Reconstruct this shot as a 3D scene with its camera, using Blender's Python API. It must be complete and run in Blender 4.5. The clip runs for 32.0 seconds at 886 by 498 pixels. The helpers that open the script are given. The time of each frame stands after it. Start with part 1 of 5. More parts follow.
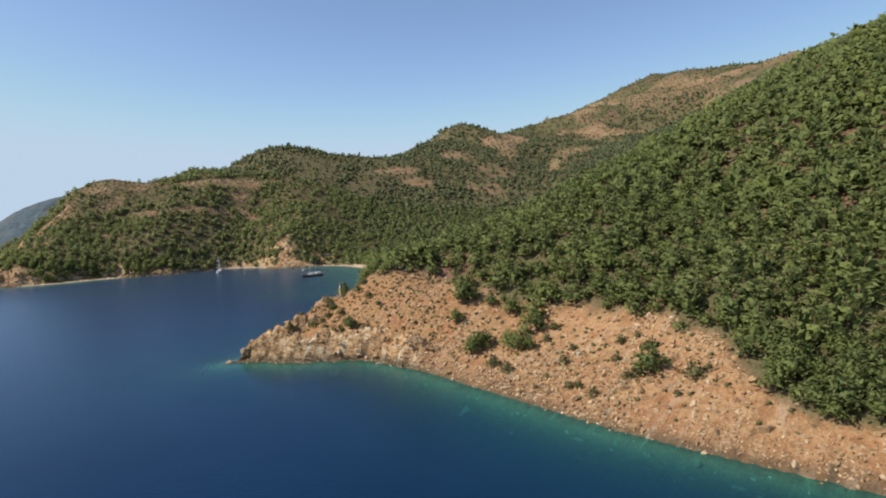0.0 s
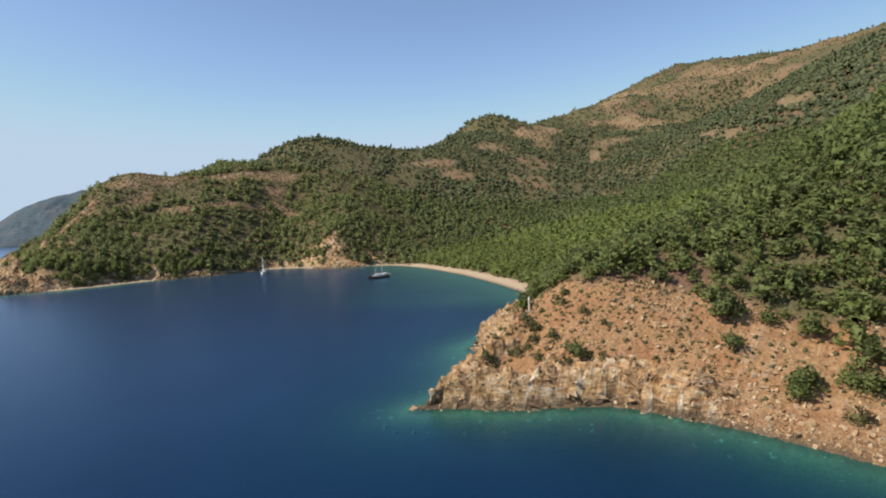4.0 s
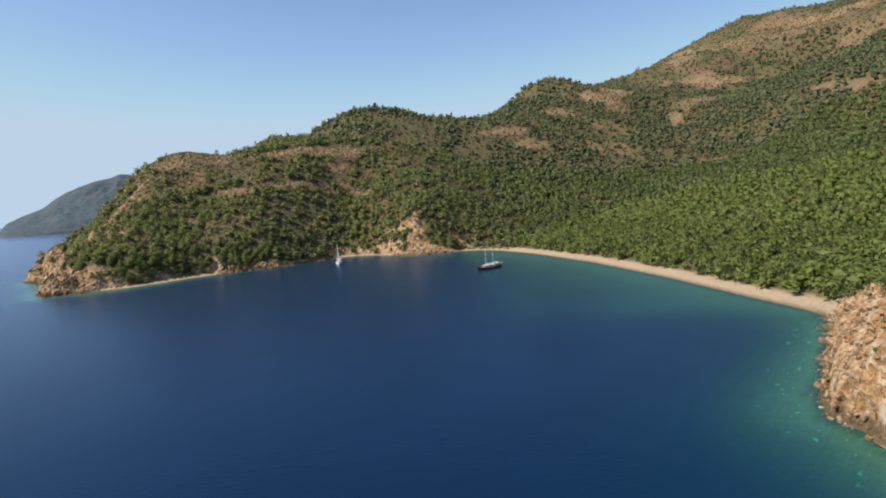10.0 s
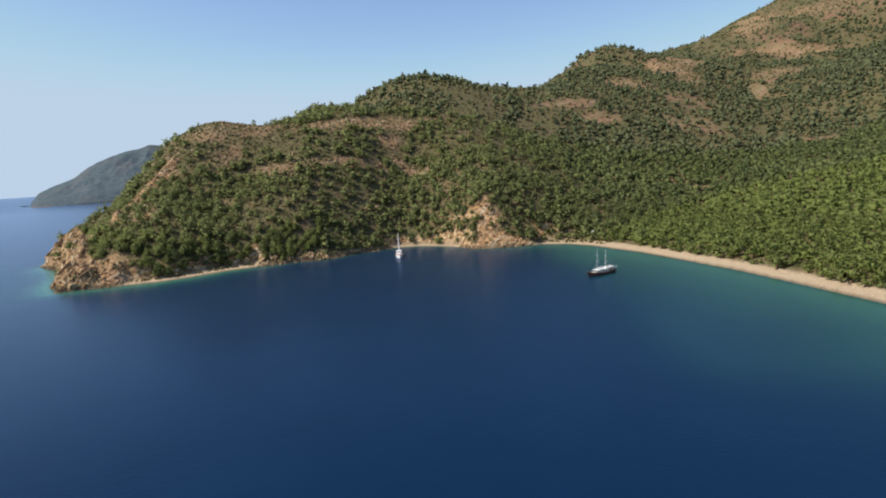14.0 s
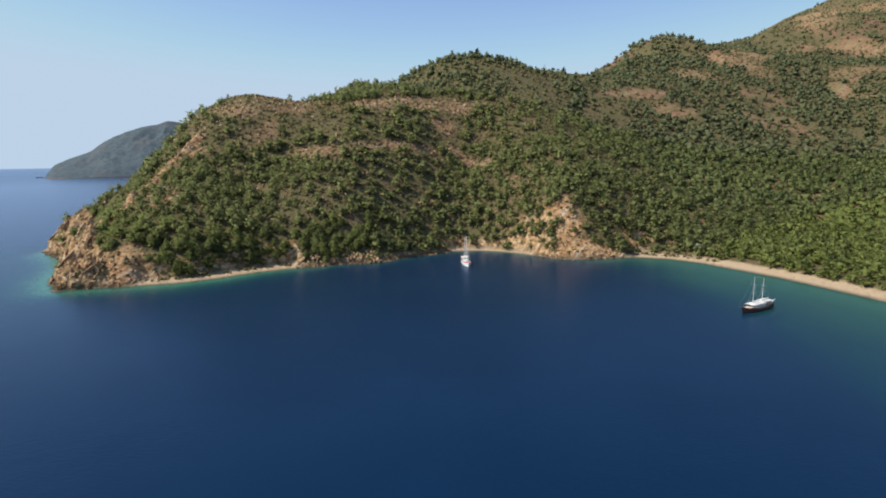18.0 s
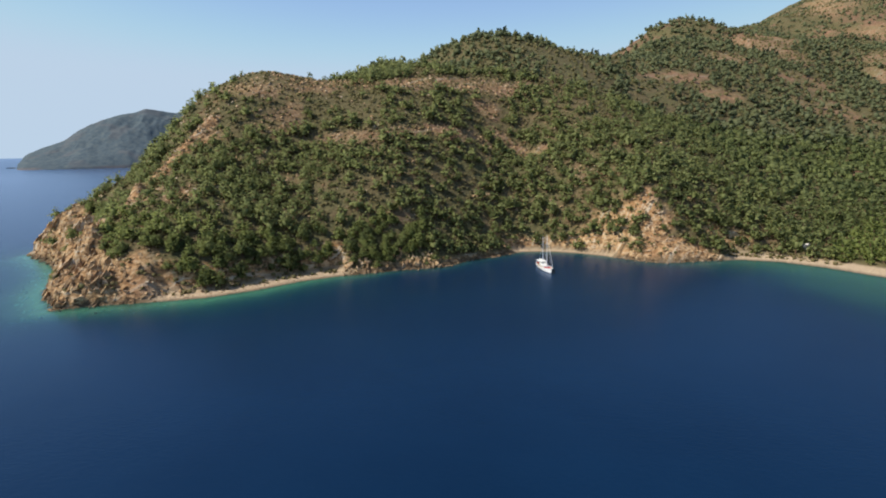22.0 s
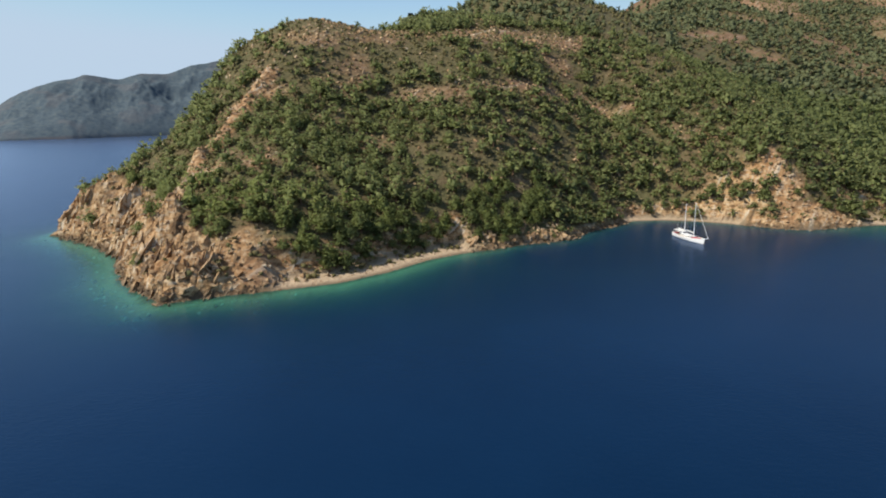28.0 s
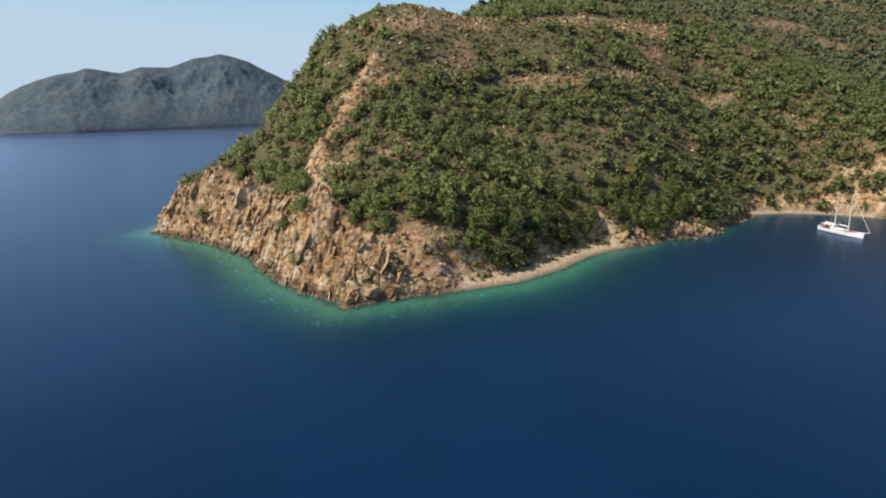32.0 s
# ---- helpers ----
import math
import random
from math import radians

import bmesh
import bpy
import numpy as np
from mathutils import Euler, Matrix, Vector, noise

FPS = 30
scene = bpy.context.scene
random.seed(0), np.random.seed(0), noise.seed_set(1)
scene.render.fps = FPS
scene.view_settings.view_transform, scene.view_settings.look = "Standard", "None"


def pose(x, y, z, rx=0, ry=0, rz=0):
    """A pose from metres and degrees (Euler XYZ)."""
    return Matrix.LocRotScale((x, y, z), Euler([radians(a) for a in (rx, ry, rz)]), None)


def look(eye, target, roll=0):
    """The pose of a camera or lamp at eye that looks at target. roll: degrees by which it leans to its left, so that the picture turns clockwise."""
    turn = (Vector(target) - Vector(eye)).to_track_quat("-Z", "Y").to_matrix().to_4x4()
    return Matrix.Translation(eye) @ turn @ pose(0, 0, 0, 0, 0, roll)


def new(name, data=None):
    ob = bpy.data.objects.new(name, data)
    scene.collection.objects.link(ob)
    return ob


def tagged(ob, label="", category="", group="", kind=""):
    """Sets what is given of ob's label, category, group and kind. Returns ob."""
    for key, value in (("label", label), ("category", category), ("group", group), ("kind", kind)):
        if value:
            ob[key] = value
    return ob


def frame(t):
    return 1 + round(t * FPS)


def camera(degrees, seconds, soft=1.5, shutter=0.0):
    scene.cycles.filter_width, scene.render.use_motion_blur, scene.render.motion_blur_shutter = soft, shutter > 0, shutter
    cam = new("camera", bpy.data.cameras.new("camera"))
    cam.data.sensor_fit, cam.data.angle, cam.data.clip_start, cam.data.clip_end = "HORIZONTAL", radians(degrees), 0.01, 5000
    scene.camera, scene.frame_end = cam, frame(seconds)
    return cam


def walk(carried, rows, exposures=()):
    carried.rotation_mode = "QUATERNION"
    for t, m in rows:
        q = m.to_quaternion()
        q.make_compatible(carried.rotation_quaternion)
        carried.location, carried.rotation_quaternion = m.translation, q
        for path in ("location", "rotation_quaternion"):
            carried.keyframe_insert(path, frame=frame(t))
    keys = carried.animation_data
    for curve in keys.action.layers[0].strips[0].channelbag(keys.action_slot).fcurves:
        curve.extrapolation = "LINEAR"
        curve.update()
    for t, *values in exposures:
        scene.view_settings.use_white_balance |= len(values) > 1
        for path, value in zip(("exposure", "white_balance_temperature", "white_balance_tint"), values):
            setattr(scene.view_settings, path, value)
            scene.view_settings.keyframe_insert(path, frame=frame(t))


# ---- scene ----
cam = camera(78.13, 32.0, soft=1.9)
PATH = [
    (0, -11.00, -11.55, 52.72, 86.831, 2.642, -2.215),
    (0.5, -20.40, -3.15, 52.69, 86.885, 2.644, -2.186),
    (1, -30.73, 6.18, 52.74, 86.909, 2.633, -2.176),
    (1.5, -40.01, 14.98, 52.65, 86.963, 2.658, -2.148),
    (2, -50.03, 23.90, 52.71, 86.977, 2.697, -2.119),
    (2.5, -58.98, 31.57, 52.84, 87.041, 2.736, -2.105),
    (3, -68.37, 39.19, 53.18, 86.993, 2.788, -2.155),
    (3.5, -76.52, 46.25, 53.50, 86.760, 2.874, -2.269),
    (4, -84.97, 54.09, 53.72, 86.471, 3.015, -2.429),
    (4.5, -92.33, 61.53, 53.90, 86.219, 3.121, -2.542),
    (6.5, -118.54, 90.73, 55.61, 85.649, 3.374, -2.348),
    (7, -124.65, 97.88, 56.42, 85.509, 3.444, -2.264),
    (7.5, -129.75, 104.53, 57.12, 85.391, 3.581, -2.131),
    (8, -135.00, 112.37, 57.72, 85.128, 3.784, -1.665),
    (8.5, -139.18, 119.68, 58.18, 84.885, 3.996, -1.171),
    (9, -143.57, 127.81, 58.61, 84.592, 4.257, -0.674),
    (9.5, -147.11, 135.17, 58.94, 84.355, 4.435, -0.221),
    (10, -152.21, 145.45, 59.70, 84.015, 4.624, 0.421),
    (10.5, -156.83, 154.44, 60.51, 83.837, 4.785, 0.717),
    (11, -161.85, 164.32, 61.63, 83.650, 4.876, 0.978),
    (11.5, -167.33, 174.14, 63.05, 83.435, 4.856, 1.219),
    (12, -173.76, 184.92, 64.60, 83.245, 4.764, 1.252),
    (12.5, -180.01, 195.13, 66.16, 83.017, 4.682, 1.285),
    (13, -186.19, 206.36, 67.25, 82.566, 4.429, 1.731),
    (13.5, -191.82, 216.85, 67.54, 82.099, 4.043, 2.331),
    (14, -197.95, 227.98, 67.58, 81.623, 3.708, 2.975),
    (14.5, -203.62, 238.16, 67.58, 81.284, 3.344, 3.560),
    (16.5, -227.78, 275.14, 68.24, 80.741, 1.914, 4.318),
    (17, -233.60, 283.97, 68.87, 80.722, 1.547, 4.418),
    (17.5, -239.52, 292.00, 69.20, 80.708, 1.253, 4.456),
    (18, -246.33, 300.56, 69.41, 80.682, 1.035, 4.433),
    (18.5, -252.94, 308.30, 69.64, 80.694, 0.905, 4.418),
    (19, -260.24, 316.29, 69.80, 80.679, 0.843, 4.369),
    (19.5, -266.94, 323.52, 69.77, 80.687, 0.816, 4.334),
    (20, -274.57, 330.97, 69.72, 80.688, 0.743, 4.251),
    (20.5, -281.53, 337.54, 69.44, 80.529, 0.734, 3.997),
    (21, -289.04, 344.12, 68.94, 80.229, 0.765, 3.635),
    (21.5, -296.04, 349.81, 68.39, 79.956, 0.833, 3.231),
    (22, -303.57, 355.32, 67.66, 79.672, 0.975, 2.438),
    (22.5, -310.56, 360.10, 66.94, 79.302, 1.150, 1.454),
    (23, -318.23, 364.82, 66.31, 78.898, 1.317, 0.406),
    (23.5, -325.32, 369.13, 65.79, 78.544, 1.378, -0.394),
    (24, -332.95, 373.52, 65.32, 78.224, 1.424, -1.012),
    (24.5, -340.07, 377.23, 64.86, 77.910, 1.435, -1.509),
    (25, -347.87, 380.87, 64.45, 77.596, 1.410, -1.897),
    (25.5, -355.08, 383.77, 64.09, 77.397, 1.336, -2.059),
    (27.5, -387.87, 393.39, 62.26, 76.716, 1.023, -2.665),
    (28, -396.38, 395.39, 61.71, 76.633, 1.060, -2.747),
    (28.5, -404.23, 397.15, 61.02, 76.603, 1.109, -2.804),
    (29, -412.64, 399.09, 60.26, 76.607, 1.182, -2.846),
    (29.5, -420.49, 400.86, 59.69, 76.585, 1.240, -2.872),
    (30, -429.36, 403.02, 59.41, 76.511, 1.255, -2.930),
    (30.5, -437.98, 405.30, 59.41, 76.418, 1.245, -3.030),
    (31, -447.61, 408.02, 59.62, 76.277, 1.222, -3.182),
    (31.5, -456.58, 410.80, 59.98, 76.171, 1.211, -3.331),
    (32, -466.26, 413.79, 60.47, 76.043, 1.165, -3.450),
]
walk(cam, [(t, pose(x, y, z, rx, ry, rz)) for t, x, y, z, rx, ry, rz in PATH])

# ---------------------------------------------------------------- light
SUN = Vector((-0.80, -0.24, 0.98)).normalized()
lamp = new("sun", bpy.data.lights.new("sun", "SUN"))
lamp.data.energy, lamp.data.angle, lamp.data.color = 3.55, radians(0.6), (1.0, 0.93, 0.82)
lamp.matrix_world = look(SUN * 800, (0, 0, 0))
world = bpy.data.worlds.new("sky")
scene.world = world
world.use_nodes = True
wn = world.node_tree.nodes
sky = wn.new("ShaderNodeTexSky")
sky.sky_type, sky.sun_disc = "NISHITA", False
sky.sun_elevation = math.asin(SUN.z)
sky.sun_rotation = math.atan2(SUN.x, SUN.y)
sky.altitude, sky.air_density, sky.dust_density, sky.ozone_density = 200, 0.82, 0.30, 1.0
wn["Background"].inputs["Strength"].default_value = 0.115
wl = world.node_tree.links
split, joined = wn.new("ShaderNodeSeparateColor"), wn.new("ShaderNodeCombineColor")
wl.new(sky.outputs[0], split.inputs[0])
# Floors and caps imitate sea haze: the low sky yellows and glares less.
for k, least, most in ((0, 1.0, 2.82), (1, 1.04, 3.55), (2, 1.19, 4.4)):
    held, lift = wn.new("ShaderNodeMath"), wn.new("ShaderNodeMath")
    held.operation, lift.operation = "MAXIMUM", "MULTIPLY"
    lift.inputs[1].default_value = least
    wl.new(split.outputs[0], lift.inputs[0])
    wl.new(split.outputs[k], held.inputs[0])
    wl.new(lift.outputs[0], held.inputs[1])
    dull = wn.new("ShaderNodeMath")
    dull.operation = "SMOOTH_MIN"
    dull.inputs[1].default_value, dull.inputs[2].default_value = most, 0.6
    wl.new(held.outputs[0], dull.inputs[0])
    wl.new(dull.outputs[0], joined.inputs[k])
wl.new(joined.outputs[0], wn["Background"].inputs[0])
scene.view_settings.exposure = 0.65


# ---------------------------------------------------------------- materials
def material(name, rough=0.9, spec=0.3):
    m = bpy.data.materials.new(name)
    m.use_nodes = True
    nt = m.node_tree
    b = nt.nodes["Principled BSDF"]
    b.inputs["Roughness"].default_value = rough
    b.inputs["Specular IOR Level"].default_value = spec
    return m, nt, b


def node(nt, kind, **values):
    n = nt.nodes.new("ShaderNode" + kind)
    if kind == "Mix":
        n.data_type, n.blend_type = values.pop("data_type"), values.pop("blend_type")
    if kind == "Attribute":
        n.attribute_name = values.pop("attribute_name")
    if kind == "Math":
        n.operation = values.pop("operation")
    for key, v in values.items():
        if key in n.inputs:
            n.inputs[key].default_value = v
        else:
            raise KeyError(key)
    return n


def noise_at(nt, scale, detail=6.0, rough=0.6, stretch=None):
    out = node(nt, "NewGeometry").outputs["Position"]
    if stretch:
        mp = node(nt, "Mapping")
        mp.inputs["Scale"].default_value = stretch[0]
        mp.inputs["Rotation"].default_value = stretch[1]
        nt.links.new(out, mp.inputs[0])
        out = mp.outputs[0]
    t = node(nt, "TexNoise")
    t.inputs["Scale"].default_value, t.inputs["Detail"].default_value, t.inputs["Roughness"].default_value = scale, detail, rough
    nt.links.new(out, t.inputs["Vector"])
    return t.outputs["Fac"]


def ramp(nt, fac, *stops):
    r = node(nt, "ValToRGB")
    e = r.color_ramp.elements
    while len(e) < len(stops):
        e.new(0.5)
    for k, (pos, col) in zip(e, stops):
        k.position, k.color = pos, (*col, 1) if len(col) == 3 else col
    nt.links.new(fac, r.inputs[0])
    return r.outputs[0]


def mixed(nt, fac, a, b, mode="MIX"):
    m = node(nt, "Mix", data_type="RGBA", blend_type=mode)
    for sock, v in ((m.inputs[0], fac), (m.inputs[6], a), (m.inputs[7], b)):
        if isinstance(v, bpy.types.NodeSocket):
            nt.links.new(v, sock)
        else:
            sock.default_value = v if isinstance(v, float) else (*v, 1)
    return m.outputs[2]


def attribute(nt, name):
    return node(nt, "Attribute", attribute_name=name).outputs["Fac"]


def bumped(nt, b, height, strength, distance):
    n = node(nt, "Bump", Strength=strength, Distance=distance)
    nt.links.new(height, n.inputs["Height"])
    nt.links.new(n.outputs[0], b.inputs["Normal"])


def math_node(nt, op, a, b=0.0):
    n = node(nt, "Math", operation=op)
    for sock, v in zip(n.inputs, (a, b)):
        if isinstance(v, bpy.types.NodeSocket):
            nt.links.new(v, sock)
        else:
            sock.default_value = v
    return n.outputs[0]


def rock_colour(nt):
    big = noise_at(nt, 0.05, 5)
    mid = noise_at(nt, 0.35, 8, 0.65)
    band = noise_at(nt, 0.22, 6, 0.6, ((1.0, 1.0, 3.5), (0.5, 0.7, 0.3)))
    c = ramp(nt, mid, (0.30, (0.06, 0.038, 0.024)), (0.41, (0.25, 0.148, 0.072)), (0.53, (0.56, 0.365, 0.190)), (0.68, (0.78, 0.62, 0.41)))
    red = ramp(nt, big, (0.42, (0.0, 0.0, 0.0)), (0.62, (1.0, 1.0, 1.0)))
    c = mixed(nt, red, c, mixed(nt, 0.3, c, (0.42, 0.19, 0.075)))
    pale = ramp(nt, band, (0.55, (0.0, 0.0, 0.0)), (0.65, (1.0, 1.0, 1.0)))
    c = mixed(nt, math_node(nt, "MULTIPLY", pale, 0.6), c, (0.64, 0.56, 0.44))
    stain = ramp(nt, noise_at(nt, 0.12, 7, 0.7, ((1.0, 1.0, 0.5), (0, 0, 0))), (0.56, (0.0, 0.0, 0.0)), (0.66, (1.0, 1.0, 1.0)))
    c = mixed(nt, math_node(nt, "MULTIPLY", stain, 0.6), c, (0.075, 0.055, 0.042))
    pos = node(nt, "SeparateXYZ")
    nt.links.new(node(nt, "NewGeometry").outputs["Position"], pos.inputs[0])
    # Beds that stand on edge run up the slope: fine across the coast, long along it.
    across = math_node(nt, "ADD", math_node(nt, "MULTIPLY", pos.outputs[0], -0.66), math_node(nt, "MULTIPLY", pos.outputs[1], 0.75))
    across = math_node(nt, "ADD", across, math_node(nt, "MULTIPLY", mid, 2.5))
    bed = node(nt, "CombineXYZ")
    nt.links.new(across, bed.inputs[0])
    nt.links.new(math_node(nt, "MULTIPLY", pos.outputs[2], 0.16), bed.inputs[1])
    nt.links.new(math_node(nt, "MULTIPLY", pos.outputs[0], 0.06), bed.inputs[2])
    beds = node(nt, "TexNoise")
    beds.inputs["Scale"].default_value, beds.inputs["Detail"].default_value, beds.inputs["Roughness"].default_value = 0.32, 6.0, 0.65
    nt.links.new(bed.outputs[0], beds.inputs["Vector"])
    # Low beds are streaked dark brown, which also paints in the shade of crevices.
    streak = ramp(nt, beds.outputs["Fac"], (0.34, (0.85, 0.85, 0.85)), (0.44, (0.0, 0.0, 0.0)))
    c = mixed(nt, streak, c, (0.10, 0.066, 0.042))
    chalk = ramp(nt, beds.outputs["Fac"], (0.57, (0.0, 0.0, 0.0)), (0.64, (0.8, 0.8, 0.8)))
    c = mixed(nt, chalk, c, (0.72, 0.64, 0.51))
    tide = math_node(nt, "ADD", pos.outputs[2], math_node(nt, "MULTIPLY", math_node(nt, "ADD", mid, -0.5), 7.0))
    tide = ramp(nt, math_node(nt, "ADD", math_node(nt, "MULTIPLY", tide, 0.15), 0.3), (0.20, (0.0, 0.0, 0.0)), (0.30, (1.0, 1.0, 1.0)), (0.46, (1.0, 1.0, 1.0)), (0.80, (0.0, 0.0, 0.0)))
    c = mixed(nt, math_node(nt, "MULTIPLY", tide, 0.72), c, (0.085, 0.062, 0.045))
    return c, mid, math_node(nt, "ADD", band, beds.outputs["Fac"])


def make_ground():
    m, nt, b = material("hillside_soil_and_rock", 0.95, 0.15)
    rock, mid, band = rock_colour(nt)
    fine = noise_at(nt, 1.3, 8, 0.7)
    patch = noise_at(nt, 0.045, 6, 0.6)
    soil = ramp(nt, fine, (0.3, (0.21, 0.108, 0.050)), (0.5, (0.40, 0.225, 0.110)), (0.72, (0.56, 0.36, 0.205)))
    rust = ramp(nt, noise_at(nt, 0.09, 5, 0.65), (0.46, (0, 0, 0)), (0.62, (0.5, 0.5, 0.5)))
    soil = mixed(nt, rust, soil, ramp(nt, fine, (0.3, (0.26, 0.085, 0.035)), (0.7, (0.48, 0.20, 0.095))))
    hill = ramp(nt, fine, (0.3, (0.115, 0.066, 0.046)), (0.5, (0.225, 0.128, 0.088)), (0.72, (0.34, 0.205, 0.148)))
    soil = mixed(nt, attribute(nt, "bare"), hill, soil)
    scrub = ramp(nt, fine, (0.3, (0.075, 0.076, 0.036)), (0.7, (0.185, 0.165, 0.080)))
    loose = math_node(nt, "SUBTRACT", 1.0, attribute(nt, "bare"))
    loose.node.use_clamp = True
    soil = mixed(nt, math_node(nt, "MULTIPLY", loose, ramp(nt, patch, (0.42, (0, 0, 0)), (0.58, (1, 1, 1)))), soil, scrub)
    green = mixed(nt, math_node(nt, "MULTIPLY", math_node(nt, "MULTIPLY", attribute(nt, "scrub"), loose), 0.85), soil, scrub)
    c = mixed(nt, attribute(nt, "rock"), green, rock)
    sand = ramp(nt, noise_at(nt, 2.0, 8, 0.7), (0.3, (0.40, 0.295, 0.195)), (0.7, (0.68, 0.54, 0.39)))
    c = mixed(nt, attribute(nt, "beach"), c, sand)
    wet = ramp(nt, fine, (0.3, (0.055, 0.045, 0.028)), (0.7, (0.16, 0.125, 0.08)))
    c = mixed(nt, attribute(nt, "wet"), c, wet)
    c = mixed(nt, 1.0, c, (0.82, 0.80, 0.76), "MULTIPLY")
    nt.links.new(c, b.inputs["Base Color"])
    bumped(nt, b, math_node(nt, "ADD", math_node(nt, "ADD", mid, band), math_node(nt, "MULTIPLY", fine, 0.35)), 0.85, 1.3)
    return m


def make_rock():
    m, nt, b = material("weathered_orange_rock", 0.9, 0.25)
    rock, mid, band = rock_colour(nt)
    r = node(nt, "NewGeometry").outputs["Random Per Island"]
    c = mixed(nt, ramp(nt, r, (0.0, (0, 0, 0)), (1.0, (1, 1, 1))), mixed(nt, 0.35, rock, (0.15, 0.09, 0.05)), mixed(nt, 0.2, rock, (0.56, 0.42, 0.25)))
    c = mixed(nt, 1.0, c, (0.86, 0.85, 0.82), "MULTIPLY")
    nt.links.new(c, b.inputs["Base Color"])
    bumped(nt, b, math_node(nt, "ADD", band, noise_at(nt, 1.6, 9, 0.75)), 0.8, 0.55)
    return m


def make_stone():
    m, nt, b = material("pale_broken_stone", 0.92, 0.2)
    r = node(nt, "NewGeometry").outputs["Random Per Island"]
    c = ramp(nt, r, (0.0, (0.26, 0.155, 0.082)), (0.35, (0.42, 0.275, 0.15)), (0.7, (0.54, 0.39, 0.235)), (1.0, (0.63, 0.50, 0.345)))
    c = mixed(nt, ramp(nt, noise_at(nt, 1.1, 7, 0.7), (0.40, (0.6, 0.6, 0.6)), (0.55, (0, 0, 0))), c, (0.20, 0.13, 0.08))
    c = mixed(nt, 1.0, c, (0.82, 0.77, 0.72), "MULTIPLY")
    nt.links.new(c, b.inputs["Base Color"])
    bumped(nt, b, noise_at(nt, 2.5, 8, 0.7), 0.7, 0.3)
    return m


def make_foliage(name, dark, light, warm):
    m, nt, b = material(name, 0.75, 0.15)
    r = node(nt, "NewGeometry").outputs["Random Per Island"]
    hue, tone = attribute(nt, "hue"), attribute(nt, "tone")
    r = math_node(nt, "ADD", math_node(nt, "MULTIPLY", r, 0.35), math_node(nt, "MULTIPLY", tone, 0.75))
    c = mixed(nt, r, dark, light)
    c = mixed(nt, hue, c, mixed(nt, 0.75, c, warm))
    nt.links.new(c, b.inputs["Base Color"])
    thin = node(nt, "BsdfTranslucent")
    nt.links.new(c, thin.inputs[0])
    both = node(nt, "MixShader")
    both.inputs[0].default_value = 0.56
    nt.links.new(b.outputs[0], both.inputs[1])
    nt.links.new(thin.outputs[0], both.inputs[2])
    nt.links.new(both.outputs[0], nt.nodes["Material Output"].inputs[0])
    return m


def make_plain(name, colour, rough=0.5, spec=0.4, metal=0.0, vary=0.12):
    m, nt, b = material(name, rough, spec)
    b.inputs["Metallic"].default_value = metal
    lo, hi = tuple(c * (1 - vary) for c in colour), tuple(min(1, c * (1 + vary)) for c in colour)
    nt.links.new(ramp(nt, noise_at(nt, 1.7, 5), (0.3, lo), (0.7, hi)), b.inputs["Base Color"])
    return m


def make_sea():
    m, nt, b = material("clear_blue_sea_water", 0.2, 0.0)
    out = nt.nodes["Material Output"]
    nt.nodes.remove(b)
    depth = attribute(nt, "depth")
    clear = math_node(nt, "POWER", 2.718, math_node(nt, "MULTIPLY", depth, -0.24))
    teal = math_node(nt, "POWER", 2.718, math_node(nt, "MULTIPLY", depth, -0.19))
    swell = noise_at(nt, 0.012, 4)
    deep = ramp(nt, swell, (0.3, (0.0015, 0.0135, 0.040)), (0.7, (0.0024, 0.0180, 0.051)))
    body = mixed(nt, teal, deep, (0.0030, 0.046, 0.064))
    pale = math_node(nt, "POWER", 2.718, math_node(nt, "MULTIPLY", depth, -0.75))
    body = mixed(nt, pale, body, (0.070, 0.146, 0.128))
    diff = node(nt, "BsdfDiffuse")
    nt.links.new(body, diff.inputs[0])
    see = node(nt, "BsdfTransparent")
    see.inputs[0].default_value = (0.36, 0.84, 0.80, 1)
    under = node(nt, "MixShader")
    nt.links.new(math_node(nt, "MULTIPLY", clear, 0.80), under.inputs[0])
    nt.links.new(diff.outputs[0], under.inputs[1])
    nt.links.new(see.outputs[0], under.inputs[2])
    gloss = node(nt, "BsdfGlossy")
    gloss.inputs["Roughness"].default_value = 0.24
    gloss.inputs["Color"].default_value = (0.72, 0.83, 1.0, 1)
    bump = node(nt, "Bump", Strength=0.14, Distance=0.5)
    waves = math_node(nt, "ADD", noise_at(nt, 0.5, 4, 0.6, ((1.0, 2.2, 1.0), (0, 0, 0.5))), math_node(nt, "MULTIPLY", noise_at(nt, 0.05, 4), 2.0))
    nt.links.new(waves, bump.inputs["Height"])
    fres = node(nt, "Fresnel", IOR=1.33)
    nt.links.new(bump.outputs[0], gloss.inputs["Normal"])
    nt.links.new(bump.outputs[0], fres.inputs["Normal"])
    top = node(nt, "MixShader")
    nt.links.new(math_node(nt, "MULTIPLY", fres.outputs[0], 0.76), top.inputs[0])
    nt.links.new(under.outputs[0], top.inputs[1])
    nt.links.new(gloss.outputs[0], top.inputs[2])
    nt.links.new(top.outputs[0], out.inputs[0])
    return m


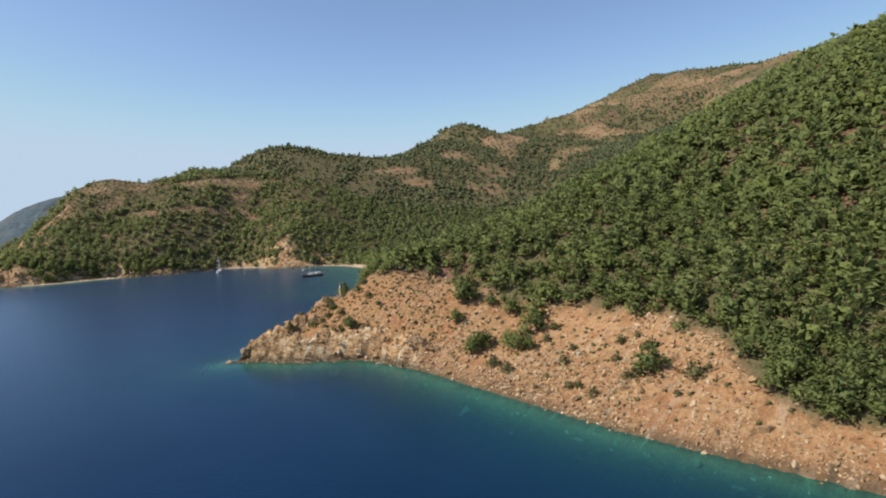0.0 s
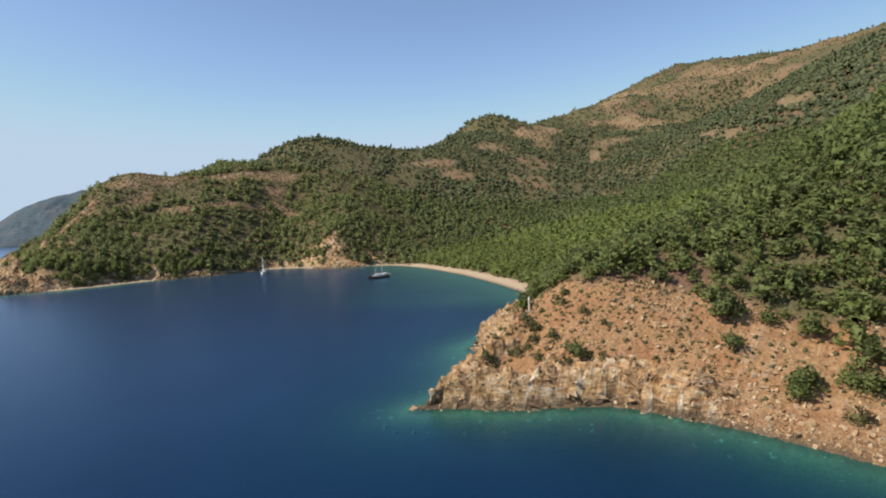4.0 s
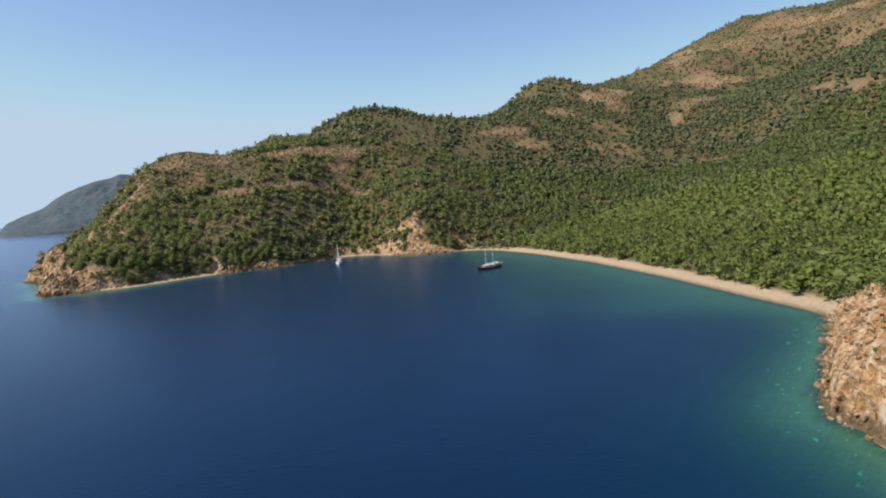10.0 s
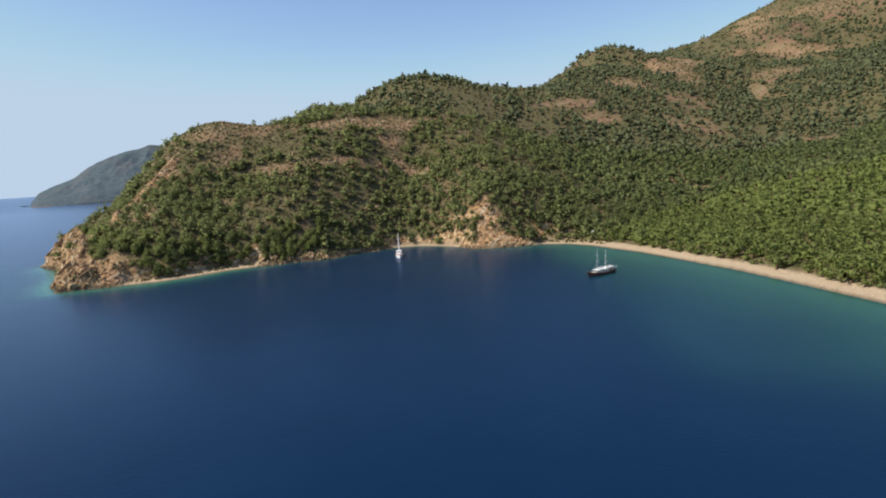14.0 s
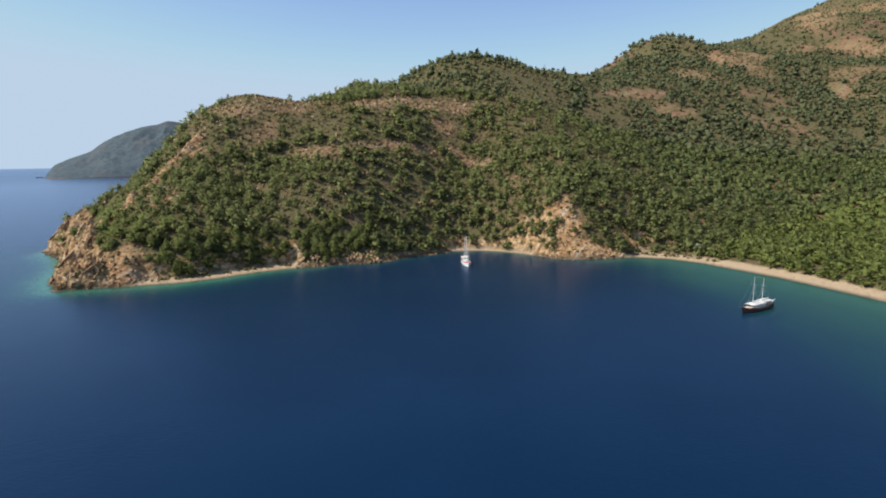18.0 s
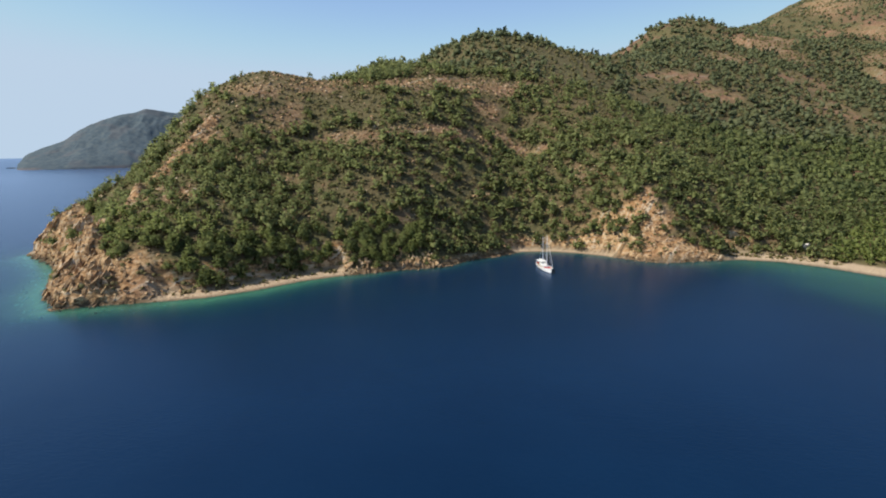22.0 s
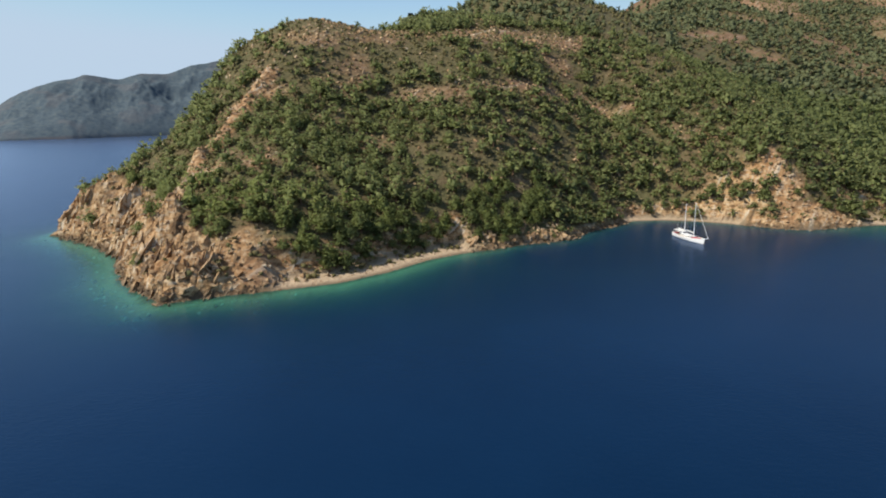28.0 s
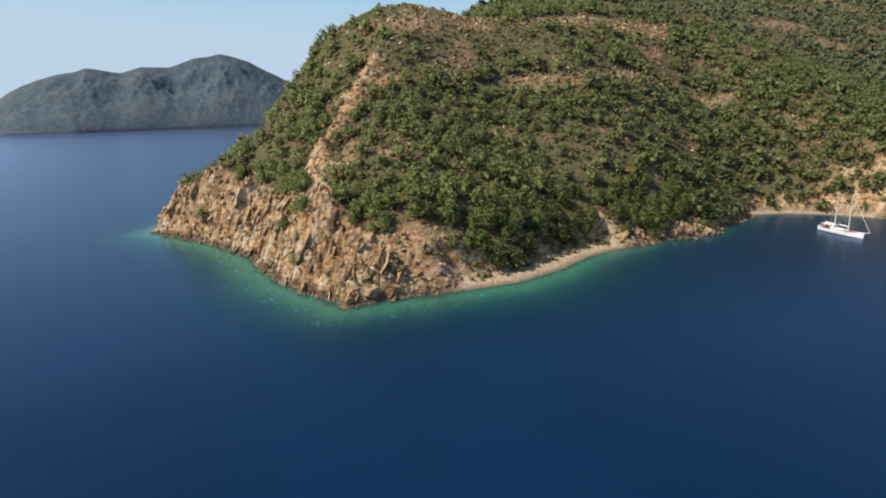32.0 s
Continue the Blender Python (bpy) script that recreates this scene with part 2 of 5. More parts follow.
GROUND, ROCK, STONE, SEA = make_ground(), make_rock(), make_stone(), make_sea()
NEEDLES = make_foliage("pine_needles", (0.122, 0.156, 0.064), (0.275, 0.305, 0.124), (0.285, 0.335, 0.092))
# Bluer, greyer needles for the far hills: distance haze is put into the colour.
HAZY_NEEDLES = make_foliage("hazy_pine_needles", (0.135, 0.164, 0.088), (0.240, 0.262, 0.135), (0.300, 0.315, 0.115))
SHRUB = make_foliage("scrub_leaves", (0.125, 0.138, 0.058), (0.235, 0.235, 0.105), (0.30, 0.24, 0.12))
BARK = make_plain("pine_bark", (0.14, 0.085, 0.055), 0.95, 0.1, vary=0.3)


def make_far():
    m, nt, b = material("hazy_wooded_hills", 1.0, 0.0)
    # Aerial haze is painted in: wood and rock both carry its blue-grey.
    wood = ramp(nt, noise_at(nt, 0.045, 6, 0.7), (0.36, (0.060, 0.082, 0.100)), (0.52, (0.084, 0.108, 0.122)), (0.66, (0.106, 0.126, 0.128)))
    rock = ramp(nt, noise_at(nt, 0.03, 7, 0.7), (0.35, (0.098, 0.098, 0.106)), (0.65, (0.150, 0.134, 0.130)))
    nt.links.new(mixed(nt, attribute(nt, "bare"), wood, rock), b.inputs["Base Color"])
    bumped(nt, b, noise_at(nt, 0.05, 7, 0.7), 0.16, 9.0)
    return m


HAZY_LAND = make_far()

# ---------------------------------------------------------------- the lie of the land
# Coast: x, y, kind (0 cliff, 1 scree or rocky shore, 2 beach).
COAST_SOUTH = [(700, -420, 1), (420, -230, 1), (230, -90, 1), (130, 15, 1), (84, 65, 1), (63, 86, 1), (45, 103, 1), (33, 116, 1), (17, 137, 1), (1, 158, 1), (-11, 174, 1)]
COAST_HEADLAND = [(-23, 186, 0), (-34, 196, 0), (-52, 198, 0), (-62, 198, 0), (-74, 202, 0), (-89, 204, 0), (-80, 213, 0), (-71, 223, 0), (-67, 235, 0), (-66, 247, 0), (-65, 259, 0), (-67, 270, 0), (-61, 282, 0), (-45, 304, 0), (-27, 328, 0), (-16, 343, 0)]
COAST_BEACH = [(-9, 356, 2), (-12, 374, 2), (-17, 395, 2), (-29, 458, 2), (-40, 500, 2), (-52, 543, 2), (-82, 616, 2), (-107, 659, 2), (-122, 674, 2), (-141, 681, 2)]
COAST_COVE = [(-163, 679, 1), (-180, 674, 1), (-194, 675, 1), (-206, 686, 1), (-217, 695, 2), (-233, 706, 2), (-250, 712, 2), (-268, 712, 2), (-280, 702, 1), (-303, 685, 1), (-316, 669, 1), (-327, 663, 1), (-342, 660, 1), (-360, 651, 1)]
COAST_SPIT = [(-375, 645, 2), (-392, 634, 2), (-409, 616, 2), (-428, 602, 2), (-446, 596, 2), (-463, 592, 1), (-476, 588, 0), (-488, 583, 0), (-499, 594, 0), (-516, 612, 0), (-528, 632, 0), (-537, 650, 0), (-547, 663, 0), (-560, 677, 0), (-581, 695, 0), (-609, 717, 0)]
COAST_OUTER = [(-612, 733, 0), (-607, 762, 0), (-608, 800, 0), (-600, 860, 1), (-590, 960, 1), (-610, 1100, 1), (-600, 1300, 1), (-540, 1600, 1), (-420, 2100, 1), (-250, 2900, 1)]
COAST = np.array(COAST_SOUTH + COAST_HEADLAND + COAST_BEACH + COAST_COVE + COAST_SPIT + COAST_OUTER, float)

# Spot heights on ridges, spurs, valleys, fitted to the camera's view: x, y, z.
RIDGE_SOUTH = [(-72, 212, 9), (-52, 226, 20), (-30, 246, 33), (7, 252, 37), (50, 260, 50), (100, 290, 76), (167, 312, 108), (240, 332, 142), (350, 350, 190), (520, 400, 260), (40, 180, 10), (21, 208, 17), (73, 152, 23), (68, 208, 38), (130, 238, 62), (250, 150, 88), (420, 0, 110), (300, 250, 138), (700, 100, 230)]
VALLEY = [(0, 335, 14), (30, 365, 12), (70, 385, 20), (150, 420, 42), (260, 460, 92), (-10, 500, 5), (60, 545, 12), (75, 700, 24), (-25, 655, 8), (20, 800, 32), (180, 600, 38), (330, 580, 105), (200, 800, 56), (400, 760, 130), (-115, 797, 54), (-90, 715, 12)]
HILL_WEST = [(-566, 719, 34.7), (-542, 702, 27.7), (-555, 770, 54), (-463, 612, 17.5), (-495, 652, 37), (-525, 806, 106.3), (-467, 800, 130.6), (-478, 756, 100.1), (-433, 697, 44.6), (-412, 735, 63.3), (-378, 719, 61.2), (-347, 698, 39.4), (-311, 777, 77.7), (-279, 844, 109.9), (-225, 824, 92.8), (-219, 740, 40), (-258, 802, 59.9), (-242, 774, 59.2), (-191, 712, 43.4), (-412, 800, 114.7), (-440, 880, 120.1), (-560, 860, 64.7), (-350, 860, 136.5)]
HILLS_NORTH = [(-380, 950, 156), (-230, 960, 157.4), (-171, 1060, 178.4), (-120, 1105, 179.3), (-40, 1061, 157.3), (6, 999, 113.6), (-130, 930, 111.8), (0, 1300, 233.4), (166, 1290, 215.9), (334, 1140, 161.7), (302, 1150, 153.2), (273, 959, 88.8), (400, 930, 152.2), (-400, 1200, 125.3), (-520, 1100, 23.1), (-150, 1400, 179.3), (101, 1450, 297.6), (-350, 960, 141.7), (-310, 1010, 185.5), (-250, 1060, 200.9), (-60, 1250, 195), (30, 1380, 215.7), (180, 1500, 272.7)]
MOUNTAIN = [(445, 1715, 357.8), (737, 1815, 439.5), (1020, 1876, 521), (856, 1219, 385.9), (640, 1000, 284.7), (600, 1350, 249.8), (1300, 1500, 515.2), (1500, 2300, 596), (900, 2500, 479.4), (300, 2400, 279.8), (1500, 700, 480), (-200, 2000, 148.2), (100, 1900, 249.9), (1100, 400, 379.9), (290, 1600, 292), (560, 1850, 404), (890, 1998, 544.6), (1150, 1800, 523.7), (640, 1500, 334.3), (420, 1450, 261.3)]
SPOTS = np.array(RIDGE_SOUTH + VALLEY + HILL_WEST + HILLS_NORTH + MOUNTAIN, float)


def coast_distance(x, y):
    """Distance inland from the coast (minus: out at sea) and the kind of coast nearest."""
    best, kind = np.full(x.shape, 1e9), np.zeros(x.shape)
    for (ax, ay, ka), (bx, by, kb) in zip(COAST[:-1], COAST[1:]):
        dx, dy = bx - ax, by - ay
        u = np.clip(((x - ax) * dx + (y - ay) * dy) / (dx * dx + dy * dy), 0, 1)
        d = np.hypot(x - ax - u * dx, y - ay - u * dy)
        near = d < best
        kind = np.where(near, ka + (kb - ka) * u, kind)
        best = np.minimum(best, d)
    ring = np.vstack([COAST[:, :2], [(6000, 2900), (6000, -420)]])
    inside = np.zeros(x.shape, bool)
    for (ax, ay), (bx, by) in zip(ring, np.roll(ring, -1, 0)):
        if ay != by:
            inside ^= ((ay > y) != (by > y)) & (x < (bx - ax) * (y - ay) / (by - ay) + ax)
    return np.where(inside, best, -best), kind


def value_noise(x, y, scale, seed, octaves=4, ridged=False):
    rng = np.random.RandomState(seed)
    total, amp, norm = np.zeros(x.shape), 1.0, 0.0
    for o in range(octaves):
        table = rng.rand(256, 256)
        fx, fy = x / scale + 1000.3 + 17 * o, y / scale + 1000.7 + 31 * o
        ix, iy = np.floor(fx).astype(int), np.floor(fy).astype(int)
        u, v = fx - ix, fy - iy
        u, v = u * u * (3 - 2 * u), v * v * (3 - 2 * v)
        a, b = table[ix % 256, iy % 256], table[(ix + 1) % 256, iy % 256]
        c, d = table[ix % 256, (iy + 1) % 256], table[(ix + 1) % 256, (iy + 1) % 256]
        n = (a + (b - a) * u) * (1 - v) + (c + (d - c) * u) * v
        total += amp * ((1 - abs(2 * n - 1)) if ridged else n)
        norm += amp
        amp, scale = amp * 0.5, scale * 0.5
    return total / norm


def smooth(a, b, v):
    t = np.clip((v - a) / (b - a), 0, 1)
    return t * t * (3 - 2 * t)


def spline_surface():
    """A thin-plate surface through the spot heights and the sea's edge."""
    edge = []
    for (ax, ay, _), (bx, by, _) in zip(COAST[:-1], COAST[1:]):
        n = max(1, int(math.hypot(bx - ax, by - ay) / 30))
        edge += [(ax + (bx - ax) * k / n, ay + (by - ay) * k / n, 0.0) for k in range(n)]
    p = np.vstack([SPOTS, edge])
    s = 100.0
    r = np.hypot(p[:, None, 0] - p[None, :, 0], p[:, None, 1] - p[None, :, 1]) / s
    k = r * r * np.log(r + 1e-9) + 0.02 * np.eye(len(p))
    q = np.c_[np.ones(len(p)), p[:, :2] / 1000]
    a = np.block([[k, q], [q.T, np.zeros((3, 3))]])
    w = np.linalg.solve(a, np.r_[p[:, 2], 0, 0, 0])

    def height(x, y):
        out = w[-3] + w[-2] * x / 1000 + w[-1] * y / 1000
        for (px, py, _), wk in zip(p, w):
            r2 = ((x - px) ** 2 + (y - py) ** 2) / s / s
            out = out + wk * 0.5 * r2 * np.log(r2 + 1e-12)
        return out
    return height


def lines(*spans):
    out = []
    for a, b, step in spans:
        n = max(1, round((b - a) / step))
        out += [a + (b - a) * k / n for k in range(n)]
    return np.array(out + [spans[-1][1]], float)


GX = lines((-1000, -660, 20), (-660, -616, 4), (-616, -460, 1.3), (-460, -120, 2.6), (-120, -94, 3), (-94, -10, 1.1), (-10, 150, 2.4), (150, 420, 9), (420, 1800, 22))
GY = lines((-420, 40, 20), (40, 90, 4), (90, 180, 2.4), (180, 345, 1.15), (345, 570, 8), (570, 730, 1.6), (730, 880, 2.8), (880, 1220, 9), (1220, 2700, 22))
XX, YY = np.meshgrid(GX, GY, indexing="ij")
DIST, KIND = coast_distance(XX, YY)
BASE = spline_surface()(XX, YY)
CLIFF = smooth(0.9, 0.1, KIND) * np.where(XX < -300, smooth(36, 17, DIST + 16 * (value_noise(XX, YY, 22, 8, 3) - 0.5)), smooth(13 + 8 * smooth(214, 226, YY), 6 + 3 * smooth(214, 226, YY), DIST + 9 * (value_noise(XX, YY, 11, 8, 3) - 0.5))) * smooth(-4, 1, DIST)
BEACH = smooth(1.4, 1.9, KIND)
land = np.maximum(BASE, 0.6 + 0.10 * np.minimum(DIST, 60))
rough = value_noise(XX, YY, 60, 5, 5) - 0.5
crag = value_noise(XX * 0.9 + YY * 0.5, YY - XX * 0.4, 15, 9, 5, True)
along = -0.66 * XX + 0.75 * YY + 7 * (value_noise(XX, YY, 24, 12, 2) - 0.5)
ribs = value_noise(along, DIST * 0.28, 21, 13, 2, True)
flutes = value_noise(along + 0.5 * DIST, DIST * 0.5, 6.5, 14, 3, True)
land = land + rough * np.minimum(DIST, 40) / 40 * (6 + 10 * smooth(900, 1500, YY))
land = land + (value_noise(XX, YY, 190, 15, 4, True) - 0.62) * 26 * smooth(1350, 1600, YY + 0.3 * XX) * smooth(0, 200, DIST)
gully = value_noise(XX * 0.8 + YY * 0.35, YY * 0.5 - XX * 0.5, 130, 22, 4, True)
land = land - 55 * np.clip(0.72 - gully, 0, 1) * smooth(1150, 1500, YY + 0.4 * XX) * smooth(0, 200, DIST)
land = land + CLIFF * ((crag - 0.6) * np.where(XX < -300, 6, 3.5) + (ribs ** 1.3 - 0.55) * 13 * smooth(0, 18, DIST) * smooth(46, 30, DIST) * (XX < -300) + (flutes - 0.6) * np.where(XX < -300, 5, 1.0) * smooth(0, 6, DIST) + np.where(XX < -300, 3.5, 6.0) * smooth(0, 3.6, DIST))
# Tilted beds: each steps up across the coast, then breaks off.
beds = (along + 0.8 * DIST + 5 * (value_noise(XX, YY, 14, 16, 3) - 0.5)) / np.where(XX < -300, 8.0, 4.6)
beds = beds - np.floor(beds)
ledge = (0.35 * XX + 0.2 * YY + 1.6 * land + 6 * (value_noise(XX, YY, 18, 17, 3) - 0.5)) / np.where(XX < -300, 6.5, 3.6)
ledge = ledge - np.floor(ledge)
land = land + CLIFF * smooth(1, 7, DIST) * ((beds - 0.5) * np.where(XX < -300, 7.5, 1.5) * (0.4 + value_noise(XX, YY, 30, 18, 2)) + (ledge - 0.5) * np.where(XX < -300, 3.4, 3.6) * (value_noise(XX, YY, 20, 19, 2) > np.where(XX < -300, 0.42, 0.3)))
land = land + (value_noise(XX, YY, 90, 20, 4, True) - 0.62) * 20 * smooth(1250, 1500, YY + 0.4 * XX) * smooth(0, 200, DIST)
# The bare rib that climbs from the tip of the far headland.
RIB = np.full(XX.shape, 1e9)
for ax, ay, bx, by in ((-500, 625, -511, 690), (-511, 690, -484, 745)):
    u = np.clip(((XX - ax) * (bx - ax) + (YY - ay) * (by - ay)) / ((bx - ax) ** 2 + (by - ay) ** 2), 0, 1)
    off = np.hypot(XX - ax - u * (bx - ax), YY - ay - u * (by - ay))
    RIB = np.minimum(RIB, off)
    land = land + 5.0 * np.exp(-(off / 5.0) ** 2) * smooth(8, 20, DIST)
BAY = smooth(-190, -120, XX) * smooth(325, 375, YY)
beach_width = 10.6 + 2.4 * BAY - 5.9 * smooth(-330, -300, XX) * smooth(-185, -200, XX) * smooth(600, 640, YY)
shelf = BEACH * smooth(1.9, 0.95, DIST / beach_width)
land = land * (1 - shelf) + shelf * (0.11 * DIST)
land = np.maximum(land, 0.15 + 0.05 * np.maximum(DIST, 0))
bed_slope = 0.19 - 0.10 * BAY
bed = np.maximum(DIST * bed_slope + (value_noise(XX, YY, 7, 21, 3) - 0.6) * 1.6 * smooth(0, -5, DIST) * (1 - BAY), -22)
ZZ = np.where(DIST > 0, land * smooth(0, 2.5, DIST), bed)


def ground_at(field, x, y):
    x, y = np.asarray(x, float), np.asarray(y, float)
    i = np.clip(np.searchsorted(GX, x) - 1, 0, len(GX) - 2)
    j = np.clip(np.searchsorted(GY, y) - 1, 0, len(GY) - 2)
    u, v = (x - GX[i]) / (GX[i + 1] - GX[i]), (y - GY[j]) / (GY[j + 1] - GY[j])
    return field[i, j] * (1 - u) * (1 - v) + field[i + 1, j] * u * (1 - v) + field[i, j + 1] * (1 - u) * v + field[i + 1, j + 1] * u * v


# Bare ground: ellipses (x, y, rx, ry, turn) on the slopes.
BARE_HILL = [(-440, 800, 60, 17, 31, 0.97), (-458, 824, 48, 15, 8, 0.92), (-320, 846, 86, 12, 24, 0.9), (-286, 832, 10, 8, 25, 0.95), (-319, 777, 46, 7, 29, 0.9), (-263, 805, 27, 7, -21, 0.95), (-390, 749, 24, 9, -1, 0.75), (-433, 774, 6, 14, 20, 0.85), (-440, 753, 15, 12, 18, 0.7), (-486, 731, 26, 5, 12, 0.9), (-416, 707, 11, 8, 0, 0.6), (-338, 691, 12, 4, 29, 0.5), (-298, 737, 12, 5, 33, 0.5), (-214, 750, 18, 6, -31, 0.5), (-446, 723, 12, 8, 14, 0.6), (-498, 672, 6, 22, -10, 0.8), (-474, 668, 7, 9, 0, 0.75)]
BARE_COVE = [(-190, 704, 5, 8, 0, 1), (-187, 693, 10, 6, 0, 1), (-178, 683, 20, 5, 0, 1), (-463, 606, 17, 11, 0, 1), (-266, 720, 4, 4, 0, 0.9), (34, 799, 16, 7, -12, 0.95)]
BARE_RIDGES = [(-52, 1039, 53, 14, 26, 0.85), (-17, 1005, 39, 16, 25, 0.9), (67, 1188, 45, 34, 19, 0.9), (183, 1313, 34, 80, 14, 0.92), (197, 1258, 15, 30, 10, 0.9), (139, 1123, 41, 34, 28, 0.6), (127, 1022, 21, 40, 16, 0.65), (287, 1192, 16, 39, -25, 0.85), (338, 1253, 43, 50, -41, 0.75), (89, 1022, 15, 26, 15, 0.7), (226, 926, 29, 14, -65, 0.7), (302, 1148, 9, 12, 0, 1)]
MOUNTAIN_BARE = [(462, 1446, 102, 50, -33, 0.9), (228, 1400, 38, 70, 13, 0.85), (463, 1701, 107, 57, -78, 0.9), (496, 886, 50, 20, -102, 0.85), (418, 941, 76, 14, -95, 0.75), (736, 1304, 94, 60, -107, 0.7), (724, 1636, 150, 110, -93, 0.7), (885, 1700, 190, 120, -100, 0.85), (641, 1839, 170, 90, -97, 0.85), (1050, 1500, 160, 90, -60, 0.6)]


def bare_mask(x, y):
    m = np.zeros(np.shape(x))
    for cx, cy, rx, ry, turn, most in BARE_HILL + BARE_COVE + BARE_RIDGES + MOUNTAIN_BARE:
        c, s = math.cos(radians(turn)), math.sin(radians(turn))
        u, v = ((x - cx) * c + (y - cy) * s) / rx, (-(x - cx) * s + (y - cy) * c) / ry
        m = np.maximum(m, most * smooth(1.5, 0.6, np.hypot(u, v) + 0.9 * (value_noise(x, y, 14 if cy < 1250 else 60, 40, 3) - 0.5)))
    return m


# The scree below the pines on the south headland, and its bare nose.
def scree_mask(x, y, d):
    along = -0.64 * x + 0.765 * y
    width = np.interp(along, [0, 20, 32, 40, 52, 64, 77, 94, 133, 155, 175, 197, 212, 225, 240], [12, 15, 16, 20, 30, 41, 48, 54, 53, 49, 43, 35, 32, 24, 18])
    return smooth(1.1, 0.9, d / width + 0.35 * (value_noise(x, y, 16, 33, 3) - 0.5)) * (y < 345) * (x < 180)


BARE_GRID = np.maximum(bare_mask(XX, YY), 0.97 * smooth(8, 4, RIB + 6 * (value_noise(XX, YY, 12, 41, 3) - 0.5)))
SCREE = scree_mask(XX, YY, DIST)
SLOPE = np.hypot(*np.gradient(ZZ, GX, GY))


def mesh_object(name, verts, faces, mat, fields=None, smooth_faces=True, normals=None):
    me = bpy.data.meshes.new(name)
    verts, faces = np.asarray(verts, np.float32), np.asarray(faces, np.int32)
    me.vertices.add(len(verts))
    me.vertices.foreach_set("co", verts.ravel())
    n = faces.shape[1]
    me.loops.add(faces.size)
    me.loops.foreach_set("vertex_index", faces.ravel())
    me.polygons.add(len(faces))
    me.polygons.foreach_set("loop_start", np.arange(0, faces.size, n, dtype=np.int32))
    me.polygons.foreach_set("loop_total", np.full(len(faces), n, np.int32))
    me.polygons.foreach_set("use_smooth", np.full(len(faces), smooth_faces))
    for key, values in (fields or {}).items():
        me.attributes.new(key, "FLOAT", "POINT").data.foreach_set("value", np.asarray(values, np.float32).ravel())
    me.update(calc_edges=True)
    me.materials.append(mat)
    if normals is not None:
        me.normals_split_custom_set_from_vertices(np.asarray(normals, np.float32))
    return new(name, me)


def grid_faces(nx, ny):
    i, j = np.meshgrid(np.arange(nx - 1), np.arange(ny - 1), indexing="ij")
    a = (i * ny + j).ravel()
    return np.c_[a, a + ny, a + ny + 1, a + 1]


scar = np.maximum.reduce([smooth(14, 8, RIB), 0.2 * smooth(1250, 1400, YY), smooth(-235, -215, XX) * smooth(740, 725, YY), smooth(-455, -470, XX) * smooth(700, 640, YY)])
rocky = np.clip(np.maximum.reduce([CLIFF, SCREE * smooth(-2, 1, DIST) * 0.3, BARE_GRID ** 2 * (0.4 + 0.4 * scar), smooth(1.0, 1.5, SLOPE) * smooth(80, 40, DIST), smooth(5, 1, DIST) * (1 - BEACH)]), 0, 1)
nose = smooth(-5, -30, XX) * smooth(9, 15, DIST) * (YY < 345) * (XX > -300)
rocky = rocky * (1 - 0.6 * nose) * (1 - 0.8 * smooth(56, 30, np.hypot((XX + 462) / 1.0, (YY - 812) * 1.6)))
scrubby = smooth(0.40, 0.58, value_noise(XX, YY, 90, 50, 5)) * (1 - 0.7 * BARE_GRID) * (1 - 0.5 * nose)
scrubby = np.maximum(scrubby, 0.9 * smooth(1180, 1300, YY) * smooth(0.66, 0.5, gully) * (1 - 0.5 * BARE_GRID))
scrubby = np.maximum(scrubby, 0.8 * smooth(-60, -140, XX) * smooth(560, 620, YY) * (1 - BARE_GRID) * (1 - CLIFF))
scrubby = np.maximum(scrubby, smooth(56, 30, np.hypot(XX + 462, (YY - 812) * 1.6)))
scrubby = np.maximum(scrubby, 0.9 * smooth(860, 920, YY) * smooth(1500, 1350, YY) * (1 - smooth(0.15, 0.7, BARE_GRID)))
wet = smooth(0.5, 0.1, ZZ) * smooth(-0.35, -0.05, ZZ) * 0.7
beachy = BEACH * smooth(1.35, 0.95, DIST / beach_width + 0.3 * (value_noise(XX, YY, 9, 61, 3) - 0.5)) * smooth(-60, -10, DIST)
beachy = np.maximum(beachy, smooth(-0.2, -0.9, ZZ) * 0.85)
shift = CLIFF * smooth(2, 6, DIST) * smooth(0.3, 0.8, SLOPE)
PX = XX + shift * 2.6 * (value_noise(XX + 3 * ZZ, YY, 5, 44, 2) - 0.5)
PY = YY + shift * 2.6 * (value_noise(XX, YY + 3 * ZZ, 5, 45, 2) - 0.5)
# Undercut foot: the sea has eaten hollows below the ledges.
foot = CLIFF * smooth(0.3, 1.2, ZZ) * smooth(4.6, 2.6, ZZ) * smooth(0.50, 0.60, value_noise(XX, YY, 9, 46, 2))
inward = np.gradient(DIST, GX, GY)
PX, PY = PX + 3.0 * foot * inward[0], PY + 3.0 * foot * inward[1]
ground = mesh_object("ground", np.c_[PX.ravel(), PY.ravel(), ZZ.ravel()], grid_faces(len(GX), len(GY)), GROUND, {"rock": rocky, "beach": beachy, "wet": wet, "scrub": scrubby, "bare": np.maximum(SCREE, BARE_GRID * scar)})
cell = CLIFF[:-1, :-1].ravel() > 0.12
ground.data.polygons.foreach_set("use_smooth", ~cell)
tagged(ground, "orange rocky coast and scrub-covered hills round a bay", "terrain", kind="structure")

